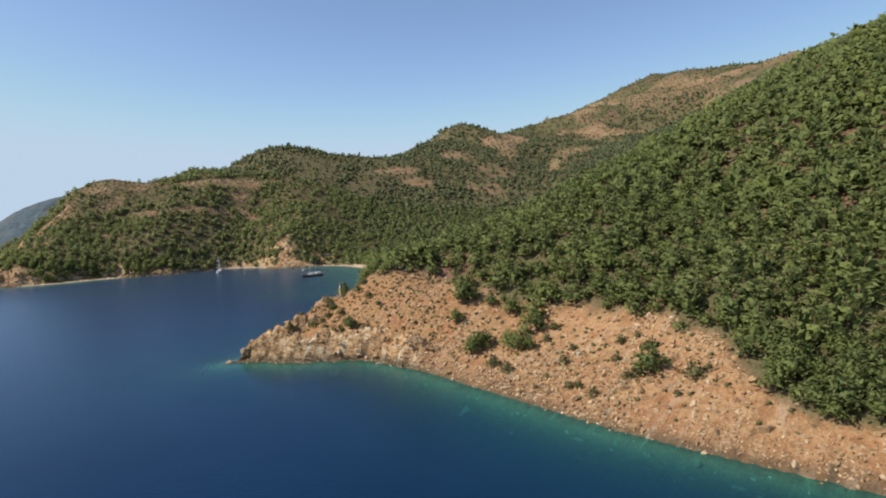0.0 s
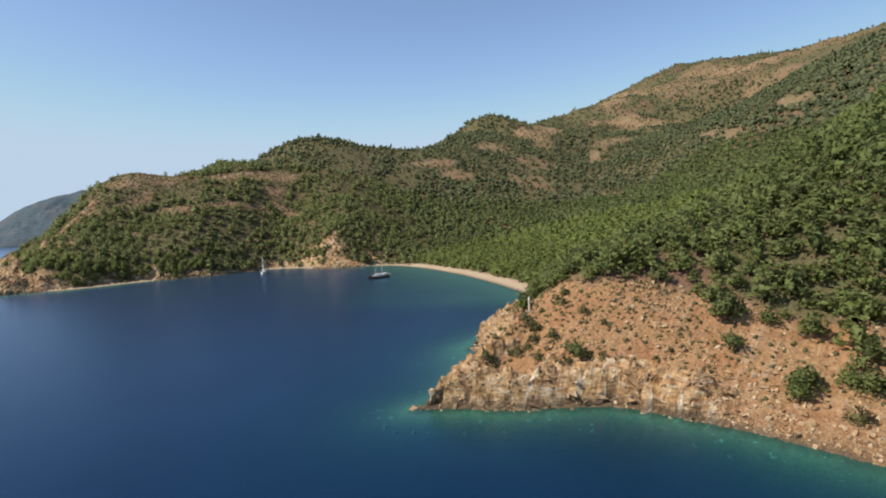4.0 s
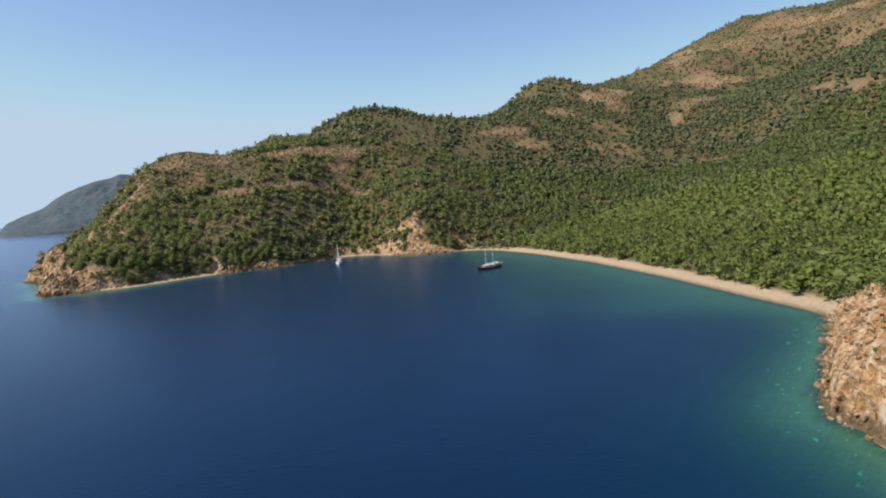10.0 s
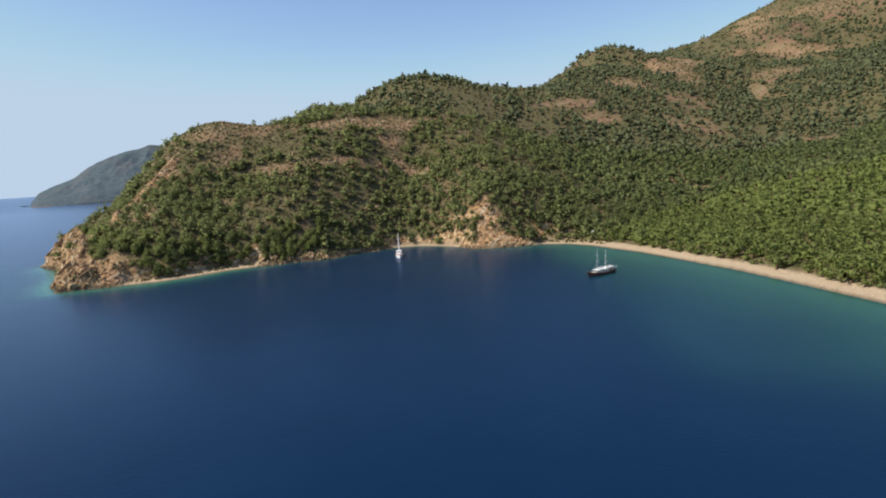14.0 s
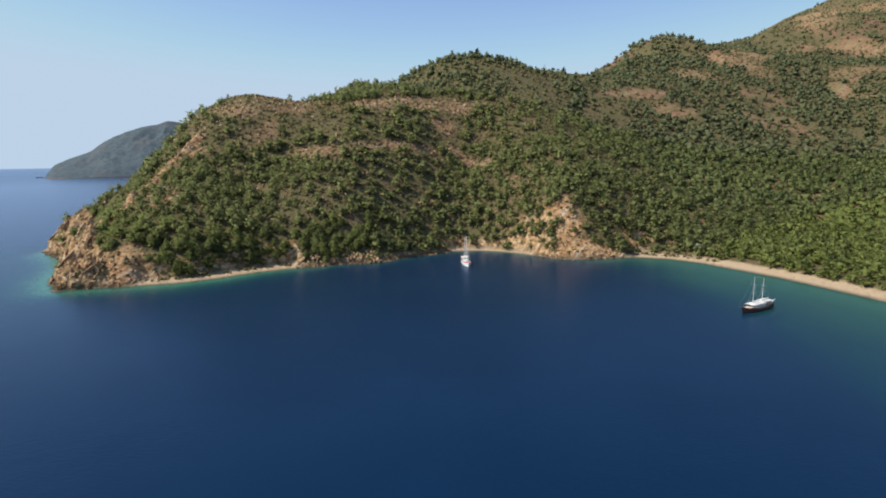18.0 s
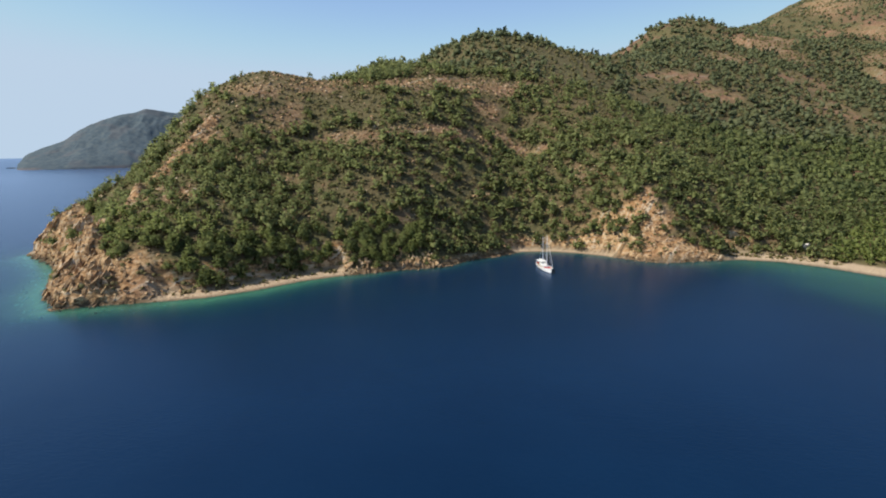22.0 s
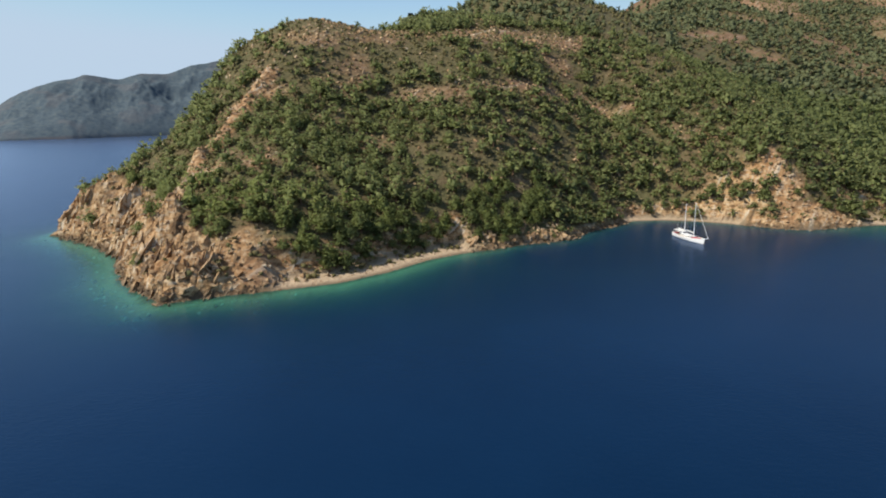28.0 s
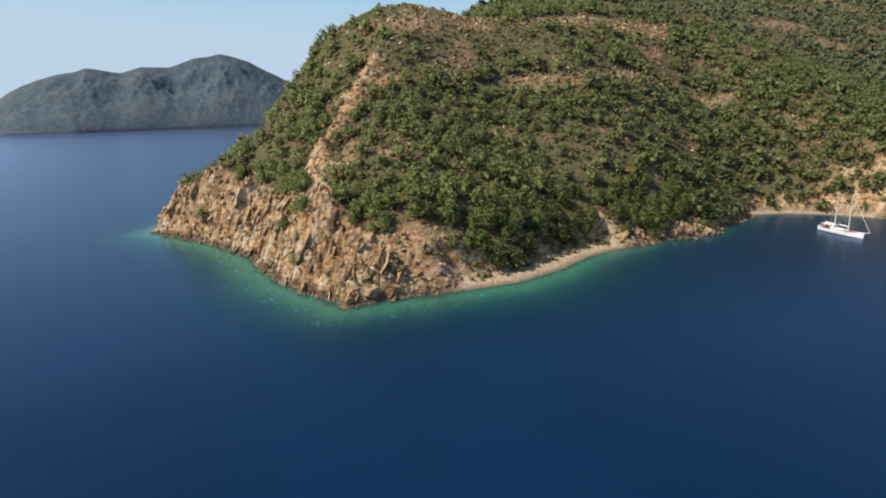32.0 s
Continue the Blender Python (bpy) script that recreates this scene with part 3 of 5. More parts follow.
# The sea: one sheet, raised 55 m far out to meet the camera's horizon.
SX = lines((-5400, -4600, 200), (-4600, -1000, 120), (-1000, -660, 30), (-660, 150, 5), (150, 700, 40), (700, 4600, 300))
SY = lines((-3000, 0, 150), (0, 330, 5), (330, 570, 8), (570, 760, 5), (760, 1500, 60), (1500, 4600, 150), (4600, 5400, 200))
sx, sy = np.meshgrid(SX, SY, indexing="ij")
sd, sk = coast_distance(sx, sy)
sandy = smooth(-190, -120, sx) * smooth(325, 400, sy)
sd = sd + (10 + 45 * sandy) * (value_noise(sx, sy, 60, 77, 3) - 0.5) * smooth(-1, -14 - 50 * sandy, sd)
slope = 0.27 - 0.222 * sandy
slope = slope - 0.06 * np.exp(-((sx + 88) / 38) ** 2 - ((sy - 250) / 45) ** 2)
slope = slope + 0.03 * smooth(-370, -400, sx) * smooth(780, 740, sy)
# Cove: extra slope darkens the water colour, standing in for the hill's reflection.
slope = slope + 0.4 * smooth(-372, -330, sx) * smooth(-165, -195, sx) * smooth(600, 640, sy)
shoal = 4.0 * smooth(-372, -400, sx) * smooth(560, 575, sy)
sz = 55 * smooth(2600, 5200, np.hypot(sx + 250, sy - 250))
sea = mesh_object("water", np.c_[sx.ravel(), sy.ravel(), sz.ravel()], grid_faces(len(SX), len(SY)), SEA, {"depth": np.maximum(-sd - shoal, 0) * slope + 1.3 * np.maximum(sandy, smooth(-372, -330, sx) * smooth(600, 640, sy))})
tagged(sea, "calm deep blue sea, turquoise over the shallows", "sea", kind="structure")


def empty(name, place, label, category, group="", turn=0.0):
    ob = new(name)
    ob.matrix_basis = pose(*place, 0, 0, turn)
    ob.empty_display_size = 0.5
    return tagged(ob, label, category, group)


def part(name, bm, mat, parent, label=""):
    me = bpy.data.meshes.new(name)
    bm.to_mesh(me)
    bm.free()
    me.materials.append(mat)
    ob = new(name, me)
    ob.parent = parent
    return tagged(ob, label)


# ---------------------------------------------------------------- far mountains across the strait
# Crest: bearing from the camera's last position, height; both fitted to its view.
CREST = np.array([(-38.7, 30), (-38.1, 78), (-37, 108), (-35.3, 146), (-33.8, 212), (-32, 262), (-30.6, 287), (-29.5, 300), (-28.5, 326), (-27.5, 318), (-26.1, 306), (-24.3, 340), (-22.1, 344), (-20.1, 392), (-17.6, 430), (-15.2, 390), (-12.2, 290), (-8, 200), (-3, 150)])
nu, nv = 420, 90
bear = np.linspace(CREST[0, 0], CREST[-1, 0], nu)
cz = np.interp(bear, CREST[:, 0], CREST[:, 1])
soften = np.hanning(9) / np.hanning(9).sum()
cz = np.convolve(np.pad(cz, 4, mode="edge"), soften, "valid")
v = np.linspace(-1, 1, nv)
fr = 3450 + 14 * np.maximum(bear + 30, 0)[:, None] + np.where(v < 0, v * 520, v * 560)[None, :]
fx = -465 + fr * np.sin(np.radians(bear))[:, None]
fy = 424 + fr * np.cos(np.radians(bear))[:, None]
spur = value_noise(fx, fy, 380, 70, 5, True)
rise = (1 - abs(v)[None, :]) ** 0.8
fz = cz[:, None] * rise * (1 + (0.45 * (spur - 0.62) + 0.22 * (value_noise(fx, fy, 130, 72, 4, True) - 0.62)) * np.clip(abs(v)[None, :] * 2.5, 0.06, 1)) + 5 * (value_noise(fx, fy, 30, 71, 3) - 0.5)
fz = np.maximum(fz, 5 * smooth(0, 0.05, 1 - abs(v))[None, :] + 3)
fz = np.where(abs(v)[None, :] > 0.985, -20, fz)
scars = 0.3 * smooth(0.57, 0.68, value_noise(fx, fy, 110, 73, 4))
far = mesh_object("backdrop", np.c_[fx.ravel(), fy.ravel(), fz.ravel()], grid_faces(nu, nv), HAZY_LAND, {"bare": np.maximum(scars, smooth(22, 9, fz) * smooth(0.45, 0.6, value_noise(fx, fy, 190, 74, 2)))})
tagged(far, "distant wooded mountains across the strait, haze painted in blue-grey", "mountain", kind="structure")


# ---------------------------------------------------------------- foliage
def unit(a):
    return a / (np.linalg.norm(a, axis=-1, keepdims=True) + 1e-9)


def ball_faces(n):
    """Directions of a cube-sphere's corners, four to a face, n x n faces a side."""
    out = []
    for axis in range(3):
        for sign in (-1, 1):
            for i in range(n):
                for j in range(n):
                    for u, v in ((i, j), (i + 1, j), (i + 1, j + 1), (i, j + 1)):
                        p = [math.tan((2 * u / n - 1) * 0.785), math.tan((2 * v / n - 1) * 0.785)]
                        p.insert(axis, sign)
                        out.append(p)
    out = np.array(out, float).reshape(-1, 4, 3)
    inward = (np.cross(out[:, 1] - out[:, 0], out[:, 2] - out[:, 0]) * out[:, 0]).sum(1) < 0
    out[inward] = out[inward][:, ::-1]
    out = out.reshape(-1, 3)
    return out / np.linalg.norm(out, axis=1, keepdims=True)


def crown_template(rng, tufts, size, lobes, core=1):
    """A pine crown of radius 1 and height about 2.2: boughs in tiers, each carrying sprays of needles round a dark heart."""
    tiers = max(3, lobes // 2)
    peak = 0.55 + 0.5 * rng.rand()
    boughs = []
    for k in range(tiers):
        u = (k + 0.3) / tiers
        wide = (1.0 - u ** 1.7 * (1 - 0.32 * peak)) * (0.82 + 0.3 * rng.rand())
        first, count = rng.rand() * 6.283, 5 if u < 0.5 else 4
        for j in range(count):
            way = first + 6.283 * (j + 0.6 * (rng.rand() - 0.5)) / count
            boughs.append((way, wide * (0.7 + 0.45 * rng.rand()), 0.45 + 1.55 * u + 0.22 * (rng.rand() - 0.5)))
    boughs.append((0.0, 0.18, 2.0))
    boughs = np.array(boughs)
    pick = rng.choice(len(boughs), tufts, p=boughs[:, 1] / boughs[:, 1].sum())
    way, reach, high = boughs[pick].T
    out = np.sqrt(0.06 + 0.94 * rng.rand(tufts)) * reach
    side = 0.30 * rng.normal(size=tufts) * (0.35 + 0.65 * out)
    c = np.stack([np.cos(way) * out - np.sin(way) * side, np.sin(way) * out + np.cos(way) * side, high + 0.10 * out + 0.11 * rng.normal(size=tufts)], -1)
    along = unit(np.stack([np.cos(way), np.sin(way), 0.25 + 0 * way], -1) + 1.0 * rng.normal(size=(tufts, 3)))
    face = unit(np.array((0, 0, 1.0)) + 0.75 * rng.normal(size=(tufts, 3)))
    cross = unit(np.cross(face, along))
    s = size * (0.55 + 0.9 * rng.rand(tufts, 1))
    tip = 0.25 * s * np.cross(along, cross)
    quad = np.stack([c + 1.25 * s * along - tip, c + 0.62 * s * cross, c - 1.0 * s * along - tip, c - 0.62 * s * cross], 1)
    lit = 0.36 * np.stack([np.cos(way), np.sin(way), 0 * way], -1) + np.array((0, 0, 0.62)) + 0.36 * rng.normal(size=(tufts, 3))
    heart = ball_faces(core)
    wide = 0.42 if tufts > 20 else 0.62
    body = np.array((0, 0, 0.95)) + heart * np.array((wide, wide, wide + 0.12))
    return np.vstack([body, quad.reshape(-1, 3)]), np.vstack([unit(heart + np.array((0, 0, 0.25))), np.repeat(unit(lit), 4, 0)])


def turned(normals, turn):
    c, s = np.cos(turn)[:, None], np.sin(turn)[:, None]
    p = normals[None]
    return np.stack([c * p[..., 0] - s * p[..., 1], s * p[..., 0] + c * p[..., 1], p[..., 2] + 0 * c], -1).reshape(-1, 3)


def trunk_template(sides):
    rings = [(0.0, 0.11), (0.6, 0.085), (1.7, 0.03)]
    return np.array([(r * math.cos(6.283 * k / sides), r * math.sin(6.283 * k / sides), z) for z, r in rings for k in range(sides)])


def trunk_faces(sides):
    return np.array([(j * sides + k, j * sides + (k + 1) % sides, (j + 1) * sides + (k + 1) % sides, (j + 1) * sides + k) for j in range(2) for k in range(sides)])


def placed(template, x, y, z, scale, tall, turn):
    c, s = np.cos(turn)[:, None], np.sin(turn)[:, None]
    p = template[None]
    return np.stack([x[:, None] + scale[:, None] * (c * p[..., 0] - s * p[..., 1]), y[:, None] + scale[:, None] * (s * p[..., 0] + c * p[..., 1]), z[:, None] + (scale * tall)[:, None] * p[..., 2]], -1)


def candidates(x0, x1, y0, y1, gap, seed):
    rng = np.random.RandomState(seed)
    gx, gy = np.meshgrid(np.arange(x0, x1, gap), np.arange(y0, y1, gap), indexing="ij")
    x, y = gx.ravel() + gap * 1.25 * (rng.rand(gx.size) - 0.5), gy.ravel() + gap * 1.25 * (rng.rand(gx.size) - 0.5)
    return x, y, rng


def tree_odds(x, y):
    d = ground_at(DIST, x, y)
    beach = ground_at(BEACH, x, y)
    width = ground_at(beach_width, x, y)
    odds = np.where(d > 2.5 + beach * (width - 2.5), 1.0, 0.0)
    odds *= 1 - 0.97 * ground_at(SCREE, x, y)
    odds *= 1 - smooth(0.1, 0.8, ground_at(BARE_GRID, x, y))
    odds *= 1 - 0.95 * smooth(0.35, 0.75, ground_at(CLIFF, x, y))
    west = smooth(-60, -140, x) * smooth(560, 620, y)
    north = smooth(880, 980, y)
    gaps = smooth(0.46, 0.60, value_noise(x, y, 34, 90, 4)) * (0.35 + 0.40 * smooth(22, 45, ground_at(ZZ, x, y))) * west + smooth(0.52, 0.62, value_noise(x, y, 70, 91, 4)) * 0.55 * north
    high = smooth(1250, 1500, y + 0.4 * x) * smooth(0.42, 0.56, value_noise(x, y, 120, 92, 4)) * 0.4
    gaps *= 1 - np.exp(-((x - 100) / 90) ** 2 - ((y - 1440) / 90) ** 2)
    gaps *= 1 - np.exp(-((x + 250) / 42) ** 2 - ((y - 745) / 36) ** 2)
    upper = west * smooth(62, 100, ground_at(ZZ, x, y)) * smooth(0.38, 0.58, value_noise(x, y, 55, 97, 4)) * smooth(930, 880, y)
    return odds * (1 - gaps) * (1 - high) * (1 - 0.8 * upper)


def hue_of(x, y, rng):
    """The valley's young pines are a lighter, yellower green than those on the hills."""
    edge = np.interp(x, [-110, -98, -42, 50, 130, 190, 235, 255, 262, 300], [655, 675, 724, 770, 770, 765, 715, 680, 577, 350])
    valley = smooth(5, -10, y - edge) * smooth(300, 360, y)
    south = 0.35 * smooth(360, 300, y)
    return np.clip(valley * 0.85 + south + 0.5 * (rng.rand(len(x)) - 0.4) + 0.4 * (value_noise(x, y, 30, 95, 3) - 0.5), 0, 1)


def forest(name, label, spots, radius, tufts, size, rng, sides=3, trunks=True, core=2, shade=0.5, mat=None):
    x, y, hue = spots
    z = ground_at(ZZ, x, y) - 0.15
    n = len(x)
    scale = radius * (0.5 + 1.0 * rng.rand(n) ** 1.4)
    tall, turn = 0.62 + 0.5 * rng.rand(n), rng.rand(n) * 6.283
    kinds = rng.randint(0, 7, n)
    verts, faces, hues, tones, lights, base = [], [], [], [], [], 0
    tone = np.clip(shade + 0.22 * rng.normal(size=n) + 0.9 * (value_noise(x, y, 45, 96, 3) - 0.5), 0, 1)
    for k in range(7):
        at = np.where(kinds == k)[0]
        if not len(at):
            continue
        t, nrm = crown_template(rng, tufts, size, rng.randint(8, 13), core)
        quads = len(t) // 4
        p = placed(t, x[at], y[at], z[at], scale[at], tall[at], turn[at])
        verts.append(p.reshape(-1, 3))
        lights.append(turned(nrm, turn[at]))
        m = len(at) * quads
        faces.append(base + np.arange(4 * m).reshape(m, 4))
        hues.append(np.repeat(hue[at], 4 * quads))
        tones.append(np.repeat(tone[at], 4 * quads))
        base += 4 * m
    crowns = mesh_object(name, np.vstack(verts), np.vstack(faces), mat or NEEDLES, {"hue": np.concatenate(hues), "tone": np.concatenate(tones)}, True, np.vstack(lights))
    tagged(crowns, label, "forest", kind="stuff")
    if trunks:
        t, f = trunk_template(sides), trunk_faces(sides)
        p = placed(t, x, y, z, scale, tall, turn)
        stems = mesh_object("forest_trunks", p.reshape(-1, 3), (f[None] + (np.arange(n) * len(t))[:, None, None]).reshape(-1, 4), BARK, None, True)
        tagged(stems, "brown trunks of the pine wood", "tree trunks", kind="stuff")
    return crowns


def sow(x0, x1, y0, y1, gap, seed, keep=None):
    x, y, rng = candidates(x0, x1, y0, y1, gap, seed)
    ok = rng.rand(len(x)) < tree_odds(x, y)
    if keep is not None:
        ok &= keep(x, y)
    x, y = x[ok], y[ok]
    return x, y, rng


# Single pines at the edge of the wood on both headlands.
tree_rng = np.random.RandomState(11)
PINES = []
for k in range(8):
    quad, nrm = crown_template(tree_rng, 300, 0.125, 11 + k % 4, 2)
    crown = mesh_object("crown", quad, np.arange(len(quad)).reshape(-1, 4), NEEDLES, {"hue": np.full(len(quad), 0.2 + 0.1 * (k % 4)), "tone": np.full(len(quad), 0.2 + 0.08 * k)}, True, nrm)
    stem = mesh_object("trunk", trunk_template(7), trunk_faces(7), BARK)
    PINES.append((crown.data, stem.data))
    bpy.data.objects.remove(crown)
    bpy.data.objects.remove(stem)


def pine(x, y, radius, tall, turn, kind, label, group):
    z = float(ground_at(ZZ, x, y)) - 0.2
    tree = empty("pine_tree", (x, y, z), label, "tree", group, turn)
    for name, data in zip(("crown", "trunk"), PINES[kind]):
        ob = new(name, data)
        ob.parent = tree
        ob.scale = (radius, radius, radius * tall)
    return tree


sx1, sy1, rng = sow(-70, 330, 60, 420, 4.4, 101)
sd1 = ground_at(DIST, sx1, sy1)
front = (sd1 < 62) & (sx1 < 105) & (sy1 < 345)
order = np.argsort(np.where(front, sd1, 1e9))[:min(150, int(front.sum()))]
for i in order:
    pine(sx1[i], sy1[i], 3.0 + 2.0 * rng.rand(), 0.7 + 0.35 * rng.rand(), rng.rand() * 360, rng.randint(8), "green pine with a lobed crown above the scree", "pines on the south headland")
rest = np.ones(len(sx1), bool)
rest[order] = False
close = rest & (sx1 < 190) & (sy1 < 330) & (sd1 < 120)
rest &= ~close
forest("forest", "dense green pine wood above the scree", (sx1[close], sy1[close], hue_of(sx1[close], sy1[close], rng)), 3.7, 78, 0.20, rng, core=1, shade=0.55)
forest("forest", "dense green pine wood on the slope of the near headland", (sx1[rest], sy1[rest], hue_of(sx1[rest], sy1[rest], rng)), 3.8, 34, 0.29, rng, trunks=False, core=1, shade=0.55)

wx, wy, rng = sow(-615, -95, 585, 905, 4.6, 102)
wd = ground_at(DIST, wx, wy)
front = (wd < 55) & (wx < -330) & (wx > -560)
order = np.argsort(np.where(front, wd, 1e9))[:min(145, int(front.sum()))]
for i in order:
    pine(wx[i], wy[i], 2.6 + 2.2 * rng.rand(), 0.75 + 0.4 * rng.rand(), rng.rand() * 360, rng.randint(8), "dark green pine on the hillside above the pebble shore", "pines above the pebble shore")
rest = np.ones(len(wx), bool)
rest[order] = False
close = rest & (wx < -385) & (wy < 735)
rest &= ~close
forest("forest", "dark green pines on the steep slope of the far headland", (wx[close], wy[close], hue_of(wx[close], wy[close], rng) * 0.55), 3.6, 84, 0.175, rng, core=1, shade=0.9)
forest("forest", "dark green pines and scrub on the steep bay hillside", (wx[rest], wy[rest], hue_of(wx[rest], wy[rest], rng) * 0.55), 3.7, 40, 0.26, rng, core=1, shade=0.9)

vx, vy, rng = sow(-100, 420, 345, 915, 5.2, 103, lambda x, y: (x > -95) & ~((x < 330) & (y < 420)))
vd = ground_at(DIST, vx, vy)
front = (vd < 130) & (vy < 760)
forest("forest", "light green young pine wood filling the valley behind the beach", (vx[front], vy[front], hue_of(vx[front], vy[front], rng)), 3.8, 46, 0.22, rng, core=1, shade=0.4)
forest("forest", "light green young pine wood rising at the back of the valley", (vx[~front], vy[~front], hue_of(vx[~front], vy[~front], rng)), 3.6, 16, 0.36, rng, trunks=False, core=1, shade=0.4)
nx, ny, rng = sow(-460, 760, 902, 1500, 7.0, 104)
forest("forest", "dark green pine wood on the hills behind the bay", (nx, ny, hue_of(nx, ny, rng) * 0.5), 3.8, 8, 0.48, rng, trunks=False, core=1, shade=0.65, mat=HAZY_NEEDLES)
nx, ny, rng = sow(420, 900, 300, 905, 8.5, 106)
forest("forest", "dark green pine wood on the upper valley slopes", (nx, ny, hue_of(nx, ny, rng) * 0.6), 5.0, 7, 0.52, rng, trunks=False, core=1, mat=HAZY_NEEDLES)
mx, my, rng = sow(-100, 1500, 1500, 2100, 9.5, 105)
forest("forest", "scattered dark trees on the distant mountain", (mx, my, hue_of(mx, my, rng) * 0.4), 3.6, 2, 0.6, rng, trunks=False, core=1, mat=HAZY_NEEDLES)


# Low scrub between the trees, one sheet of tufts.
def scrub(name, label, x, y, rng, radius, tufts, size):
    n = len(x)
    z = ground_at(ZZ, x, y) - 0.15
    verts = []
    t, nrm = crown_template(rng, tufts, size, 6, 1)
    quads = len(t) // 4
    hue = np.repeat(0.2 + 0.8 * rng.rand(n), 4 * quads)
    t = t * np.array((1, 1, 0.8)) - np.array((0, 0, 0.35))
    turn = rng.rand(n) * 6.283
    p = placed(t, x, y, z, radius * (0.45 + 0.85 * rng.rand(n) ** 1.3), np.full(n, 1.0), turn)
    return tagged(mesh_object(name, p.reshape(-1, 3), np.arange(4 * n * quads).reshape(-1, 4), SHRUB, {"hue": hue, "tone": np.repeat(rng.rand(n), 4 * quads)}, True, turned(nrm, turn)), label, "scrub", kind="stuff")


x, y, rng = candidates(-600, -100, 585, 900, 3.1, 201)
ok = (rng.rand(len(x)) < (0.85 - 0.45 * ground_at(BARE_GRID, x, y)) * (1 - 0.85 * smooth(0.2, 0.8, ground_at(CLIFF, x, y)))) & (ground_at(DIST, x, y) > 4 + 3 * ground_at(BEACH, x, y))
scrub("scrub", "olive and dry scrub between the pines of the bay hillside", x[ok], y[ok], rng, 1.9, 5, 0.42)
x, y, rng = candidates(-80, 170, 70, 345, 2.9, 202)
near = ground_at(DIST, x, y)
ok = (rng.rand(len(x)) < np.where(ground_at(SCREE, x, y) > 0.5, 0.14 + 0.45 * smooth(10, 32, near) + 0.5 * smooth(0, -25, x), 0.6)) & (near > 7)
scrub("scrub", "dry low scrub on the headland slope", x[ok], y[ok], rng, 0.95, 6, 0.40)

x, y, rng = candidates(100, 1350, 1240, 2050, 8.6, 203)
ok = rng.rand(len(x)) < 0.35 + 0.6 * smooth(0.40, 0.60, value_noise(x, y, 80, 204, 4))
scrub("scrub", "patchy dark scrub on the distant mountain", x[ok], y[ok], rng, 3.4, 0, 0.75)

x, y, rng = candidates(-430, 380, 885, 1260, 7.0, 205)
ok = rng.rand(len(x)) < 0.65 - 0.35 * ground_at(BARE_GRID, x, y)
scrub("scrub", "olive scrub between the trees of the hills behind the bay", x[ok], y[ok], rng, 3.4, 2, 0.5)
def over_scree(x, y):
    return smooth(0.3, 0.6, value_noise(x, y, 12, 207, 3)) * (ground_at(SCREE, x, y) > 0.3)


x, y, rng = candidates(-74, 14, 190, 310, 1.5, 206)
ok = (rng.rand(len(x)) < 0.62 * over_scree(x, y)) & (ground_at(DIST, x, y) > 9)
scrub("scrub", "small dry tufts on the bare nose of the near headland", x[ok], y[ok], rng, 0.8, 4, 0.45)


# ---------------------------------------------------------------- rocks
def hull_template(rng, flat=1.0):
    bm = bmesh.new()
    for _ in range(13):
        p = rng.uniform(-1, 1, 3)
        p = p / max(abs(p)) * (0.75 + 0.25 * rng.rand())
        bm.verts.new((p[0], p[1], p[2] * flat))
    bmesh.ops.convex_hull(bm, input=bm.verts)
    bmesh.ops.triangulate(bm, faces=bm.faces)
    loose = [q for q in bm.verts if not q.link_faces]
    bmesh.ops.delete(bm, geom=loose, context="VERTS")
    bm.verts.index_update()
    out = np.array([q.co for q in bm.verts]), np.array([[q.index for q in f.verts] for f in bm.faces])
    bm.free()
    return out


PALE_STONE = make_plain("pale_sunken_stone", (0.62, 0.56, 0.44), 0.9, 0.2, vary=0.3)
rock_rng = np.random.RandomState(7)
HULLS = [hull_template(rock_rng) for _ in range(14)]
STONES = []
for hv, hf in HULLS:
    me = bpy.data.meshes.new("rock")
    me.from_pydata(hv.tolist(), [], hf.tolist())
    me.materials.append(ROCK)
    STONES.append(me)


